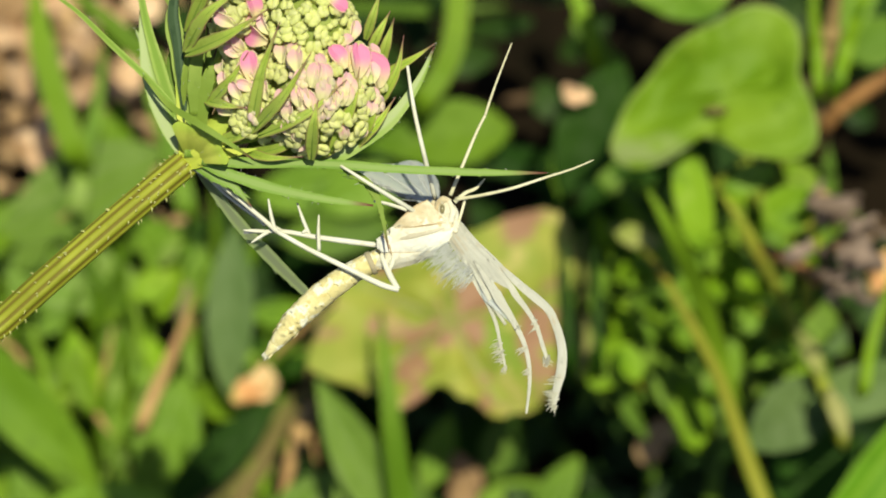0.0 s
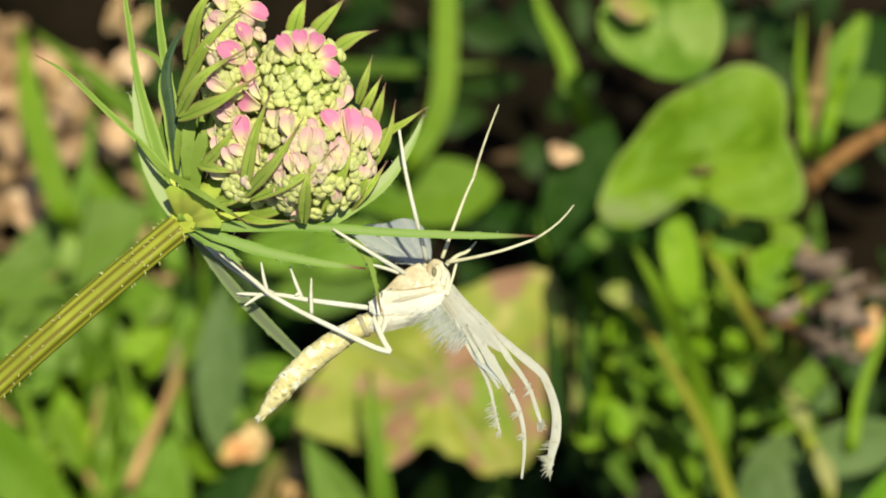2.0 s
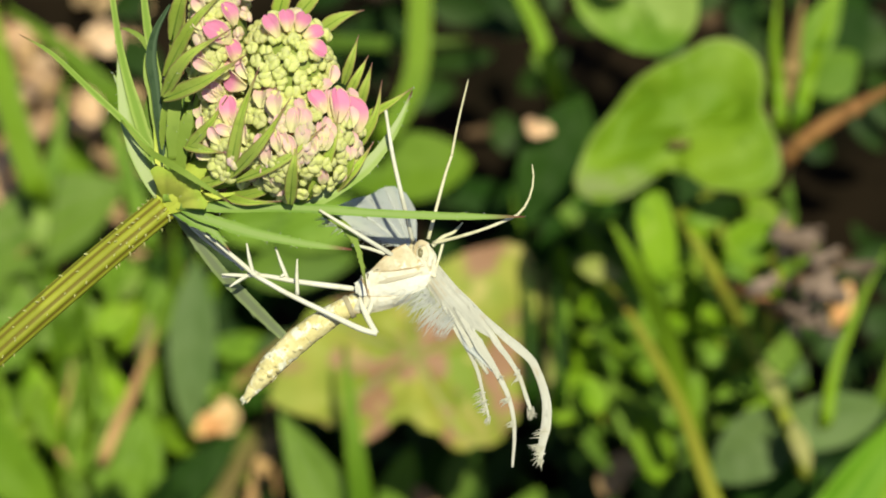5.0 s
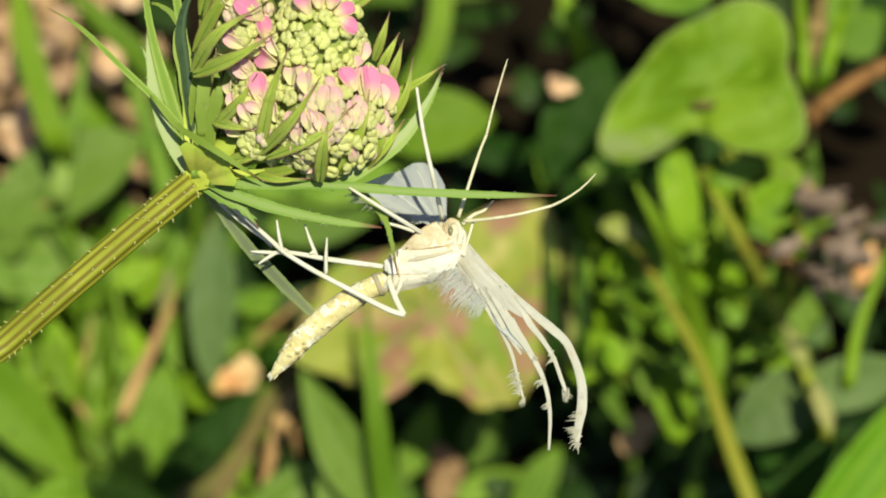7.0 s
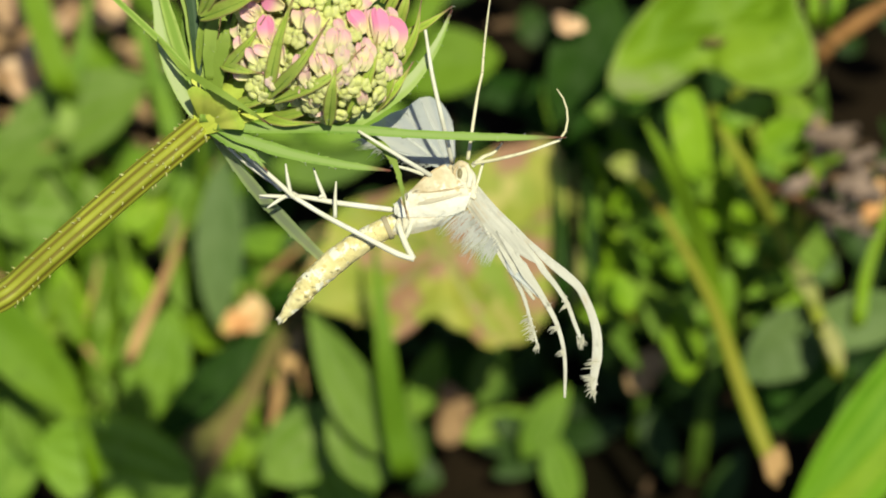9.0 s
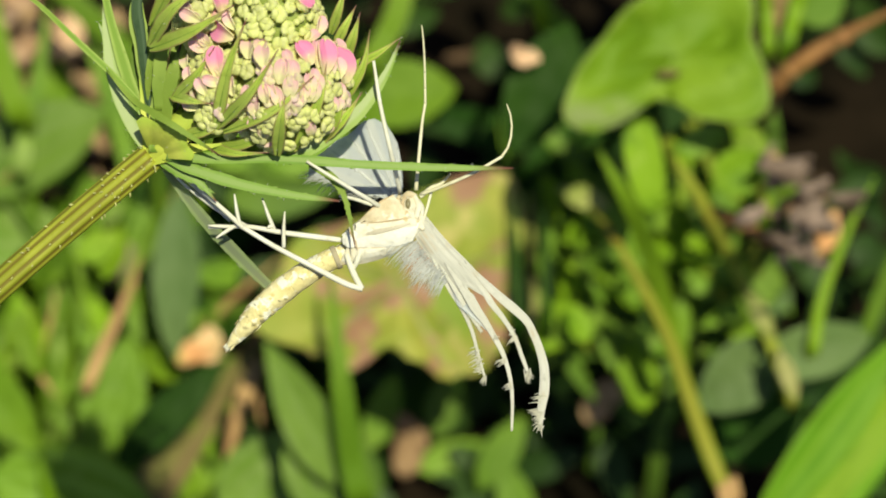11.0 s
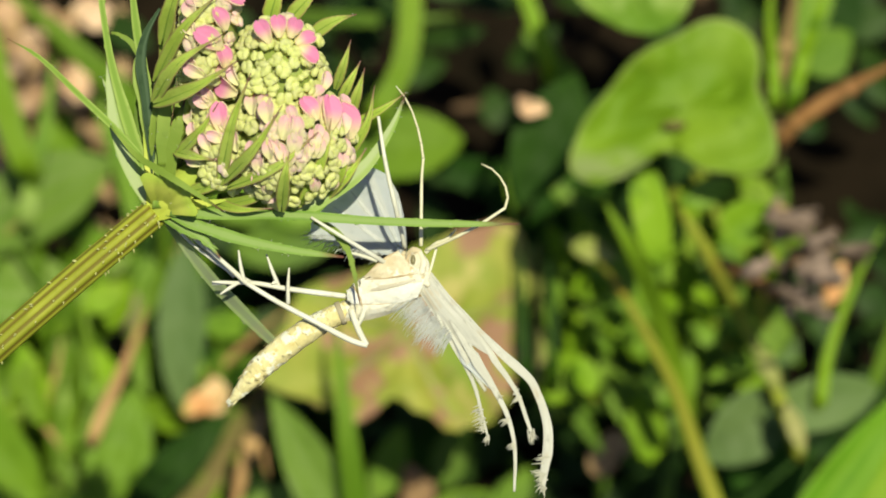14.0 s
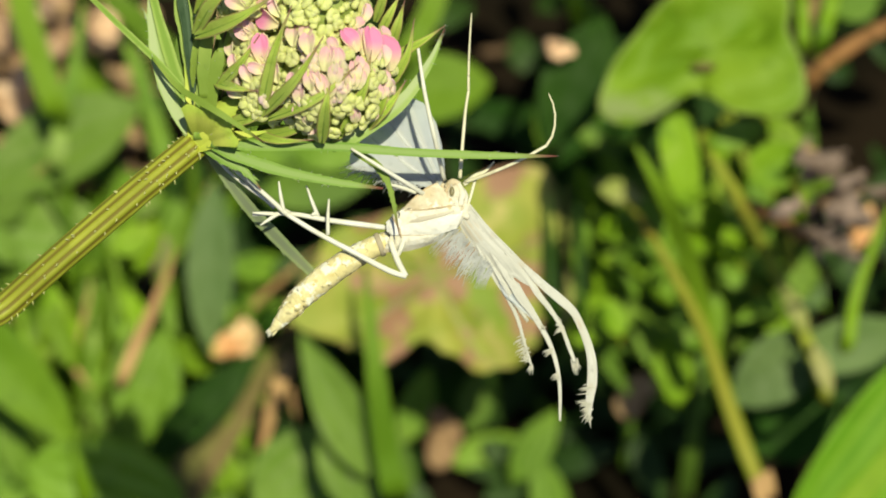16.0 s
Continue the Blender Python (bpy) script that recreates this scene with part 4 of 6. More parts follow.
bract([(345, 400, 30), (400, 425, 50), (480, 450, 60), (570, 468, 60), (650, 478, 55)], 22, M_BRACT_PALE, teeth=5, label="drooping hairy bract", taper=(0.8, 1, 0.95, 0.8, 0.55, 0.16))
bract([(600, 414, 60), (640, 440, 70), (662, 480, 80), (678, 560, 90)], 16, M_BRACT, label="narrow bract lobe bent down")
bract([(325, 398, 10), (370, 425, 30), (405, 445, 40), (436, 480, 40)], 24, M_BRACT_PALE)
bract([(300, 302, 50), (250, 252, 40), (190, 196, 30), (120, 130, 10), (60, 94, -10)], 12, M_BRACT_LIME, label="long pale lime bract arching out", taper=(0.5, 0.9, 1, 0.8, 0.5, 0.1))
bract([(322, 378, 0), (294, 305, 10), (268, 225, 10), (243, 135, 0), (224, 20, -10), (208, -90, -20)], 22, M_BRACT_LIME, taper=(0.9, 1, 1, 0.6, 0.45, 0.1), teeth=2)
bract([(318, 392, 4), (284, 330, 6), (258, 262, 4), (244, 190, -4), (236, 120, -10)], 34, M_BRACT_HAIRY, label="pale hairy bract clasping the node", taper=(0.8, 1, 0.95, 0.6, 0.1), teeth=2, keel=0.5)
bract([(324, 392, -8), (306, 320, -14), (296, 240, -20), (296, 170, -24)], 40, M_BRACT_SHADE, label="bract inside the others, shade put into its green", taper=(0.7, 1, 0.95, 0.7, 0.1), teeth=0)
bract([(330, 380, -4), (328, 300, -2), (334, 220, -4), (352, 150, -10)], 40, M_BRACT_SHADE, label="bract inside the others, shade put into its green", taper=(0.7, 1, 0.95, 0.8, 0.2), teeth=0)
bract([(300, 135, 5), (290, 90, 10), (280, 0, 10), (276, -80, 10)], 15, M_BRACT_LIME, teeth=2)
bract([(300, 140, 5), (280, 105, 10), (255, 88, 10), (238, 86, 5)], 10, M_BRACT)
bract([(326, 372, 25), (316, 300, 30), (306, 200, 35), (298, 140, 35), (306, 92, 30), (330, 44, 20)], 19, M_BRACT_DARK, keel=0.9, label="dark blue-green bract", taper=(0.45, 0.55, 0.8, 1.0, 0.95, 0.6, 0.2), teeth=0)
bract([(326, 376, 12), (316, 300, 18), (303, 200, 22), (296, 145, 22), (302, 100, 18)], 30, M_BRACT_LIME, label="pale edges of the dark bract", taper=(0.6, 0.6, 0.8, 1.0, 0.7, 0.1), keel=0.2, teeth=0)
bract([(326, 392, 30), (328, 340, 42), (331, 280, 50), (333, 222, 48), (340, 150, 36)], 15, M_BRACT_LIME, label="slim upright lime bract", taper=(1.2, 1, 0.9, 0.7, 0.4, 0.1), teeth=0)
bract([(246, 250, 52), (290, 300, 76), (330, 326, 104), (372, 352, 122), (412, 378, 116), (444, 399, 100)], 12, M_BRACT, label="bract lying across the node with a purple tip", taper=(0.3, 0.8, 1, 0.9, 0.6, 0.1))
bract([(340, 352, 50), (352, 300, 66), (366, 250, 76), (376, 205, 70)], 26, M_BRACT, teeth=2, label="broad bract behind the others")
bract([(336, 320, 64), (338, 262, 70), (344, 214, 68), (356, 160, 56)], 24, M_BRACT, teeth=0, label="broad bract between the umbellets", taper=(0.5, 1, 1, 0.7, 0.1))
bract([(345, 362, 40), (350, 300, 56), (364, 240, 60), (388, 184, 48)], 24, M_BRACT, teeth=0, label="broad bract between the umbellets")
bract([(330, 402, -20), (405, 506, -50), (470, 578, -80), (532, 640, -100)], 24, M_HANG, label="thin pale bract hanging behind", taper=(0.6, 0.8, 1, 0.9, 0.6))

# broad bracts closing the umbel from behind
for pts, wide in ((((336, 350, 10), (338, 250, 14), (352, 130, 10), (384, 20, -10)), 22), (((372, 350, 20), (392, 270, 20), (400, 180, 20), (410, 90, 0)), 24),
                  (((350, 330, 24), (362, 240, 30), (372, 160, 30), (392, 80, 10)), 20),
                  (((326, 340, 4), (322, 260, 6), (330, 170, 4), (352, 80, -10)), 17), (((430, 372, 30), (500, 388, 40), (580, 372, 40), (650, 300, 30)), 32)):
    bract(pts, wide, M_BRACT, name="bract", teeth=2, taper=(0.4, 1, 1, 0.8, 0.55, 0.3, 0.05), label="green bract behind the umbel", keel=0.6)

# the umbel: umbellets crowded into four domes, one leaning out beside the others
DOMES = ((538, 165, 88, 100, 74, 134), (558, 280, 108, 112, 66, 146), (418, 112, 56, 132, 50, 112), (450, 276, 66, 90, 60, 84))
UMBELLETS = ((535, 150, 56), (556, 84, 40), (612, 168, 40), (634, 246, 44), (580, 226, 36), (512, 222, 36), (556, 288, 44), (592, 336, 38), (520, 352, 44), (466, 246, 36),
             (424, 14, 40), (416, 88, 40), (444, 172, 36), (392, 152, 36), (408, 284, 34), (474, 318, 34))
root = fp(345, 372, 5)
rnd = random.Random(21)


def dome(u, v):
    """Height and outward way of the umbel's surface over a place in that view; None beside it."""
    best = None
    for cu, cv, ru, rv, base, rise in DOMES:
        x, y = (u - cu) / ru, (v - cv) / rv
        q = 1 - x * x - y * y
        if q > 0.02:
            h = base + rise * math.sqrt(q)
            if best is None or h > best[0]:
                best = (h, Vector((x / ru, -y / rv, math.sqrt(q) / rise)).normalized())
    return best


def petal_grid(width, cup, curl, rows=9, cols=9, notch=0.1):
    """A tongue of length 1: narrow at its foot, broad and rounded at its tip, creased along the middle."""
    grid = []
    for i in range(rows):
        s = i / (rows - 1)
        w = width * 0.5 * (0.3 + 0.7 * math.sin(math.pi * 0.5 * min(1, s / 0.62))) * (1 if s < 0.66 else math.sqrt(max(0.02, 1 - ((s - 0.66) / 0.36) ** 2)))
        row = []
        for j in range(cols):
            x = j / (cols - 1) * 2 - 1
            row.append(Vector((x * w, s - notch * max(0, 1 - abs(x) * 2) * (s > 0.9), cup * (x * x - 0.4) * w + 0.12 * math.sin(math.pi * s) - curl * s * s - 0.02 * max(0, 1 - abs(x) * 3) + 0.035 * s * math.sin(j * 1.9 + s * 7 + cup * 9))))
        grid.append(row)
    return grid


def shared(name, bm, mat):
    me = bpy.data.meshes.new(name)
    bm.normal_update()
    bm.to_mesh(me)
    bm.free()
    me.shade_smooth()
    me.materials.append(mat)
    return me


def petal_mesh(width, cup, curl, mat):
    bm = bmesh.new()
    sheet(bm, petal_grid(width, cup, curl), 0.05)
    return shared("petal", bm, mat)


PETALS = [petal_mesh(*q, M_PETAL) for q in ((0.60, 0.5, 0.05), (0.66, 0.6, 0.16), (0.58, 0.4, -0.08), (0.70, 0.55, 0.22))]
PALE = [petal_mesh(*q, M_PETAL_PALE) for q in ((0.62, 0.6, 0.2), (0.68, 0.55, 0.3), (0.58, 0.7, 0.12))]


def floret_mesh(seed, lobes, spread, mat):
    """A floret still in bud: plump petals folded over one another in a cushion."""
    r5 = random.Random(seed)
    bm = bmesh.new()
    ball(bm, (0, 0, -0.12), 0.62, 2, (1, 1, 0.8))
    for k in range(lobes):
        a = 2 * math.pi * (k + r5.uniform(-0.18, 0.18)) / lobes
        r = r5.uniform(0.44, 0.58)
        m = Matrix.Translation((spread * math.cos(a), spread * math.sin(a), r5.uniform(0.05, 0.22))) @ pose(0, 0, 0, r5.uniform(-25, 25), r5.uniform(-25, 25), math.degrees(a))
        got = bmesh.ops.create_icosphere(bm, subdivisions=3, radius=r, matrix=m @ Matrix.Diagonal((r5.uniform(0.8, 1.0), r5.uniform(1.1, 1.6), r5.uniform(0.6, 0.9), 1)))
        mid = m.translation
        for v in got["verts"]:
            d = v.co - mid
            v.co = mid + d * (1 + 0.22 * noise.noise(d * 2.2 + Vector((seed, k, 0))))
    return shared("floret", bm, mat)


BUDS = [floret_mesh(k, 2 + k % 3, 0.42, M_BUD) for k in range(6)]
OPENING = [floret_mesh(10 + k, 3 + k % 3, 0.52, M_CREAM) for k in range(6)]
BLUSH = [floret_mesh(20 + k, 3 + k % 2, 0.52, M_BUD_PINK) for k in range(4)]

for cu, cv, ru, rv, base, rise in DOMES:
    bm = bmesh.new()
    ball(bm, fp(cu, cv, base), UNIT, 3, (ru * 0.9, rv * 0.9, rise * 0.9))
    part("umbel_heart", bm, M_HEART, flower, "green inside of the umbel")

umbellets = []
for u, v, r in UMBELLETS:
    h, out = dome(u, v)
    spot = fp(u, v, h)
    bm = bmesh.new()
    for _ in range(26):
        d = Vector((rnd.gauss(0, 1), rnd.gauss(0, 1), 0)) * r * 0.42
        got = dome(u + d.x, v - d.y)
        if got:
            ball(bm, fp(u + d.x, v - d.y, got[0] - rnd.uniform(6, 16)), rnd.uniform(6, 9) * UNIT, 1)
    umbellets.append((part("umbellet", bm, M_BUD, flower, "umbellet of half-open cream and pink florets"), (u, v), spot))
    bm = bmesh.new()
    sweep(bm, [root, root.lerp(spot, 0.5) - Vector((0, 0, 1)) * 20 * UNIT, spot - out * 20 * UNIT], [7 * UNIT, 6 * UNIT, 9 * UNIT], sides=7, n=8)
    part("ray", bm, M_BRACT, flower)


def seat(name, mesh, u, v, size, turn, lift, rise=0.0, lean=0.5):
    """Sets a petal or floret on the umbel; turn: the way it points, anticlockwise from the right."""
    got = dome(u, v)
    if got is None:
        return None
    h, out = got
    nrm = (out + Vector((0, 0, lean))).normalized()
    along = Vector((math.cos(radians(turn)), math.sin(radians(turn)), 0))
    along = (along - nrm * along.dot(nrm)).normalized()
    m = Matrix((along.cross(nrm), along, nrm)).transposed().to_4x4()
    ob = new(name, mesh)
    ob.parent = min(umbellets, key=lambda q: (q[1][0] - u) ** 2 + (q[1][1] - v) ** 2)[0]
    ob.matrix_basis = Matrix.Translation(fp(u, v, h + rise)) @ m @ pose(0, 0, 0, lift) @ Matrix.Scale(size * UNIT, 4)
    return ob


# florets, evenly strewn: closed and yellow in the middle, opening and blushing round it
taken = []
for _ in range(6000):
    u, v = rnd.uniform(350, 672), rnd.uniform(-22, 398)
    if dome(u, v) is None:
        continue
    inner = ((u - 534) / 64) ** 2 + ((v - 164) / 56) ** 2
    gap = 17 if inner < 1 else 18.5
    if any((u - a) ** 2 + (v - b) ** 2 < gap * gap for a, b in taken):
        continue
    taken.append((u, v))
    if rnd.random() < 0.03:
        continue
    kinds = BUDS if inner < 1 else (OPENING if rnd.random() < 0.84 else BLUSH)
    seat("floret", rnd.choice(kinds), u, v, rnd.uniform(12.5, 17.5), rnd.uniform(0, 360), rnd.uniform(-24, 24), rnd.uniform(-6, 9), 0.2)

# translucent petals standing among the lower florets
for lo, hi, count, way in (((486, 226), (664, 372), 40, (76, 112)), ((388, 0), (474, 330), 22, (100, 165))):
    for _ in range(count):
        u, v = rnd.uniform(lo[0], hi[0]), rnd.uniform(lo[1], hi[1])
        seat("petal", rnd.choice(PALE), u, v, rnd.uniform(26, 38), rnd.uniform(*way), rnd.uniform(2, 14), rnd.uniform(5, 11), 0.7)

# outer petals, pink where they have opened: foot, length, direction, upward tilt
PINK_PETALS = ((526, 116, 46, 116, 8, 0), (543, 106, 42, 95, 12, 1), (560, 106, 40, 68, 10, 3), (570, 116, 38, 28, 8, 1), (574, 124, 40, -26, 6, 3), (628, 190, 58, 104, 4, 0),
               (606, 246, 46, 122, 6, 1), (628, 262, 60, 89, 4, 0), (661, 276, 64, 106, 2, 3), (443, 122, 54, 148, 6, 3), (462, 152, 60, 166, 4, 0), (450, 156, 44, 112, 8, 1),
               (470, 199, 50, 162, 4, 3), (440, 264, 52, 92, 4, 0), (450, 92, 44, 122, 8, 1), (408, 30, 50, 100, 6, 3), (436, 24, 50, -14, 4, 1))
PALE_PETALS = ((496, 236, 42, 95, 6, 0), (524, 252, 42, 100, 6, 1), (549, 280, 44, 80, 4, 2), (574, 276, 36, 92, 8, 0), (566, 304, 40, 84, 6, 1), (527, 312, 34, 95, 8, 2),
               (578, 328, 38, 90, 6, 0), (604, 296, 34, 100, 8, 1), (610, 196, 38, 70, 6, 2), (592, 206, 32, 40, 10, 0), (398, 74, 40, 118, 6, 1), (412, 170, 38, 150, 6, 2),
               (508, 374, 34, 20, 6, 1), (470, 298, 34, 100, 8, 0), (424, 296, 34, 120, 8, 2))
for u, v, size, turn, lift, kind in PINK_PETALS:
    seat("petal", PETALS[kind], u, v, size, turn, lift + rnd.uniform(-3, 5), 13, 0.9)
for u, v, size, turn, lift, kind in PALE_PETALS:
    seat("petal", PALE[kind], u, v, size, turn, lift + rnd.uniform(-3, 5), 11, 0.9)

# pointed bractlets closing round the umbellets


def bractlet(a, b, c, width, w=(120, 190, 215), mat=None):
    """A pointed bractlet, arching over the florets: two halves folded along a pale midrib, with a thin brown edge."""
    a = (a[0] - (b[0] - a[0]) * 0.12, a[1] - (b[1] - a[1]) * 0.12)
    line = spline([fp(*a, w[0] - 26), fp(*b, w[1]), fp(*c, w[2])], 24)
    shape = (0.42, 0.78, 1.0, 1.05, 0.98, 0.84, 0.66, 0.48, 0.32, 0.18, 0.07, 0.01)
    half = width * UNIT * 0.5
    rim = random.Random(int(a[0] * 5 + c[1]))
    grid = []
    for i, p in enumerate(line):
        tan = (line[min(i + 1, 23)] - line[max(i - 1, 0)]).normalized()
        side = tan.cross(Vector((0, 0.2, 1))).normalized()
        out = side.cross(tan)
        r = half * level(shape, i / 23) * (1 + rim.uniform(-0.04, 0.08))
        grid.append([p + side * r * q + out * r * (0.46 * abs(q) ** 1.2 - 0.12 * (abs(q) > 0.9)) for q in (-1, -0.86, -0.6, -0.3, -0.08, 0, 0.08, 0.3, 0.6, 0.86, 1)])
    bm = bmesh.new()
    sheet(bm, grid, 2.4 * UNIT)
    ob = part("bractlet", bm, mat or M_BRACTLET, flower)
    bm = bmesh.new()
    sweep(bm, [grid[i][5] + Vector((0, 0, 1.2 * UNIT)) for i in (0, 6, 12, 18)], [half * 0.16, half * 0.13, half * 0.08, half * 0.03], sides=5, n=12)
    part("midrib", bm, M_BRACT_LIME, ob)
    return ob


bractlet((441, 342), (462, 255), (495, 168), 22, (140, 200, 224))
bractlet((448, 345), (500, 296), (549, 222), 22, (140, 215, 245))
bractlet((462, 355), (539, 325), (609, 266), 20, (140, 210, 222))
bractlet((366, 300), (404, 265), (438, 215), 20, (96, 140, 162))
bractlet((333, 212), (400, 190), (473, 145), 27, (120, 180, 196))
bractlet((328, 204), (370, 150), (447, 101), 25, (110, 180, 200))
bractlet((330, 165), (378, 90), (444, 27), 24, (90, 160, 180))
bractlet((338, 100), (362, 34), (400, -20), 27, (70, 140, 165))
bractlet((335, 130), (352, 70), (362, 10), 22, (20, 60, 80))
bractlet((638, 180), (652, 140), (663, 101), 16, (60, 70, 60))
bractlet((645, 205), (664, 170), (680, 138), 16, (70, 80, 70))
bractlet((662, 232), (676, 190), (687, 151), 18, (80, 90, 80))
bractlet((652, 310), (690, 250), (704, 182), 18, (80, 100, 90))
bractlet((660, 250), (715, 222), (758, 192), 16, (20, 30, 30))
bractlet((522, 60), (533, 25), (548, -8), 30, (40, 40, 30))
bractlet((555, 62), (588, 28), (616, -6), 26, (30, 30, 20))
bractlet((592, 92), (632, 68), (673, 54), 24, (30, 30, 20))
bractlet((582, 375), (617, 308), (630, 242), 20, (140, 190, 190))
bractlet((545, 392), (552, 340), (560, 300), 22, (150, 210, 225))
bractlet((425, 384), (472, 396), (530, 394), 17, (60, 96, 104))
bractlet((398, 330), (438, 348), (484, 342), 22, (70, 96, 104))
bractlet((436, 388), (498, 376), (548, 350), 22, (70, 110, 124))
bractlet((388, 362), (424, 356), (456, 338), 22, (80, 104, 112))
bractlet((540, 396), (580, 382), (622, 350), 20, (70, 100, 104))
bractlet((362, 296), (395, 306), (434, 312), 20, (92, 130, 150))
bractlet((620, 372), (648, 330), (660, 270), 20, (90, 130, 120))
# broad bractlets sheathing the lower umbellets
bractlet((600, 385), (655, 340), (690, 290), 22, (70, 110, 110))
bractlet((330, 330), (322, 250), (330, 190), 22, (30, 50, 60), M_BRACT)


# pale sheaths where the bracts spring from the node, fanning out
for u, v, w, wide in ((300, 262, 24, 22), (334, 238, 32, 24), (366, 262, 40, 26), (398, 300, 50, 26), (430, 344, 60, 26), (462, 376, 66, 22)):
    bract(((318, 408, 10), ((324 * 2 + u) / 3 + 2, (402 * 2 + v) / 3 - 2, 14 + (w - 12) * 0.6), ((324 + u * 2) / 3, (402 + v * 2) / 3, w * 0.95), (u, v, w)), wide, M_NODE, name="sheath",
          taper=(0.9, 1.2, 1.25, 1.1, 0.9, 0.65, 0.4, 0.2, 0.02), keel=0.35, flat=0.2, teeth=0)

# fine hairs along the pale bracts
bm = bmesh.new()
for ob in [o for o in flower.children if o.name.startswith("bract")]:
    vs = ob.data.vertices
    for _ in range({M_BRACT_PALE.name: 26, M_BRACT_HAIRY.name: 70, M_BRACTLET.name: 5}.get(ob.data.materials[0].name, 4)):
        v = vs[rnd.randrange(len(vs))]
        c = v.co.copy()
        d = (v.normal + Vector((rnd.gauss(0, 0.4), rnd.gauss(0, 0.4), rnd.gauss(0, 0.4)))).normalized()
        L = rnd.uniform(3, 6) * UNIT
        sweep(bm, [c, c + d * L * 0.5, c + d * L], [0.45 * UNIT, 0.4 * UNIT, 0.15 * UNIT], sides=3, n=3)
tagged(part("bract_hairs", bm, M_FRINGE, flower, "fine white hairs on the bracts"), kind="stuff")

# ---- the plume moth, hanging below the umbel ----
moth = thing("plume_moth", "white plume moth with a cream abdomen hanging from the flower", "moth", SPECIMEN)


def rod(name, pts, radii, mat, parent=moth, label="", flat=1.0, sides=10, n=20, origin=None, face=(0, 0, 1), wobble=0.0):
    p = [plan(*q) for q in pts]
    o = plan(*origin) if origin else Vector((0, 0, 0))
    bm = bmesh.new()
    sweep(bm, [q - o for q in p], [r * UNIT for r in radii], flat=flat, sides=sides, n=n, face=face, wobble=wobble)
    ob = part(name, bm, mat, parent, label)
    ob.location = o
    return ob


# abdomen of seven rings, hinged where it meets the thorax
HIP = plan(700, 448, 0)
abdomen = thing("abdomen", "", "")
abdomen.parent = moth
abdomen.location = HIP
tagged(abdomen, "long cream yellow scaly abdomen")
line = spline([plan(*q) for q in ((700, 448, 0), (640, 474, 2), (585, 510, 4), (530, 558, 4), (495, 600, 0), (468, 634, -4))], 71)
line = [q - HIP for q in line]
girth = (20, 18, 20, 22, 22.5, 21, 17, 11, 3)
for k in range(7):
    bm = bmesh.new()
    a, b = k * 10, k * 10 + 10
    pts = line[a:b + 1]
    radii = []
    for j in range(11):
        s = (a + j) / 70
        step = 1.02 - 0.04 * j / 10 + rnd.uniform(-0.015, 0.015)
        radii.append(level(girth, s) * step * UNIT)
    sweep(bm, pts, radii, flat=0.92, sides=22, n=22, wobble=0.05)
    part("abdomen_ring", bm, M_ABDOMEN, abdomen, "cream yellow scaly abdomen ring")
bm = bmesh.new()
sweep(bm, line[9:12], [21.2 * UNIT, 21.6 * UNIT, 21.2 * UNIT], flat=0.95, sides=22, n=6)
part("abdomen_band", bm, M_BAND, abdomen, "narrow grey-brown band round the abdomen")
bm = bmesh.new()
end = random.Random(9)
for _ in range(26):
    c = line[65] + Vector((end.gauss(0, 3), end.gauss(0, 3), end.gauss(0, 3))) * UNIT
    d = (line[70] - line[62]).normalized() + Vector((end.gauss(0, 0.1), end.gauss(0, 0.1), end.gauss(0, 0.1)))
    L = end.uniform(10, 19) * UNIT
    sweep(bm, [c, c + d * L * 0.5, c + d * L], [1.8 * UNIT, 2.2 * UNIT, 0.5 * UNIT], flat=0.4, sides=4, n=4)
tagged(part("tail_tuft", bm, M_ABDOMEN, abdomen, "ragged white tuft of scales"), kind="stuff")

# flat scales lifting from the abdomen
bm = bmesh.new()
flake = random.Random(66)
for _ in range(90):
    x = flake.uniform(2, 54)
    i = int(x)
    c, t = line[i], (line[i + 1] - line[i]).normalized()
    a = flake.uniform(0, 2 * math.pi)
    side = t.cross(Vector((0, 0, 1))).normalized()
    out = side * math.cos(a) + Vector((0, 0, 0.92)) * math.sin(a)
    c = c + out * level(girth, x / 70) * UNIT * 0.98
    L = flake.uniform(9, 18) * UNIT
    sweep(bm, [c, c + t * L * 0.5 + out * L * 0.08, c + t * L + out * L * flake.uniform(-0.02, 0.06)], [2.5 * UNIT, 5.5 * UNIT, 2.0 * UNIT], flat=0.1, face=out, sides=6, n=4)
tagged(part("scale_fuzz", bm, M_ABDOMEN, abdomen, "loose white scales on the abdomen"), kind="stuff")

# thorax and head
rod("thorax", [(672, 440, 0), (700, 430, 0), (745, 416, 0), (785, 402, 0), (810, 392, 0)], [16, 29, 34, 31, 17], M_MOTH, label="white scaly thorax", sides=22, flat=0.9, wobble=0.05)
def plate(name, upper, lower, mat, label="", rise=6.0):
    """A scaly plate of the thorax, domed between its two edges."""
    a, b = spline([plan(*q) for q in upper], 18), spline([plan(*q) for q in lower], 18)
    grid = []
    for i in range(18):
        row = []
        for j in range(9):
            q, x = j / 8, i / 17
            dome_up = rise * math.sin(math.pi * q) * (0.35 + 0.65 * math.sin(math.pi * min(max(x, 0.04), 0.96)))
            p = a[i].lerp(b[i], q)
            row.append(p + Vector((0, 0, (dome_up + 2.2 * noise.noise(p * 9000) + 1.6 * noise.noise(p * 24000)) * UNIT)))
        grid.append(row)
    bm = bmesh.new()
    sheet(bm, grid, 5 * UNIT)
    return part(name, bm, mat, moth, label)


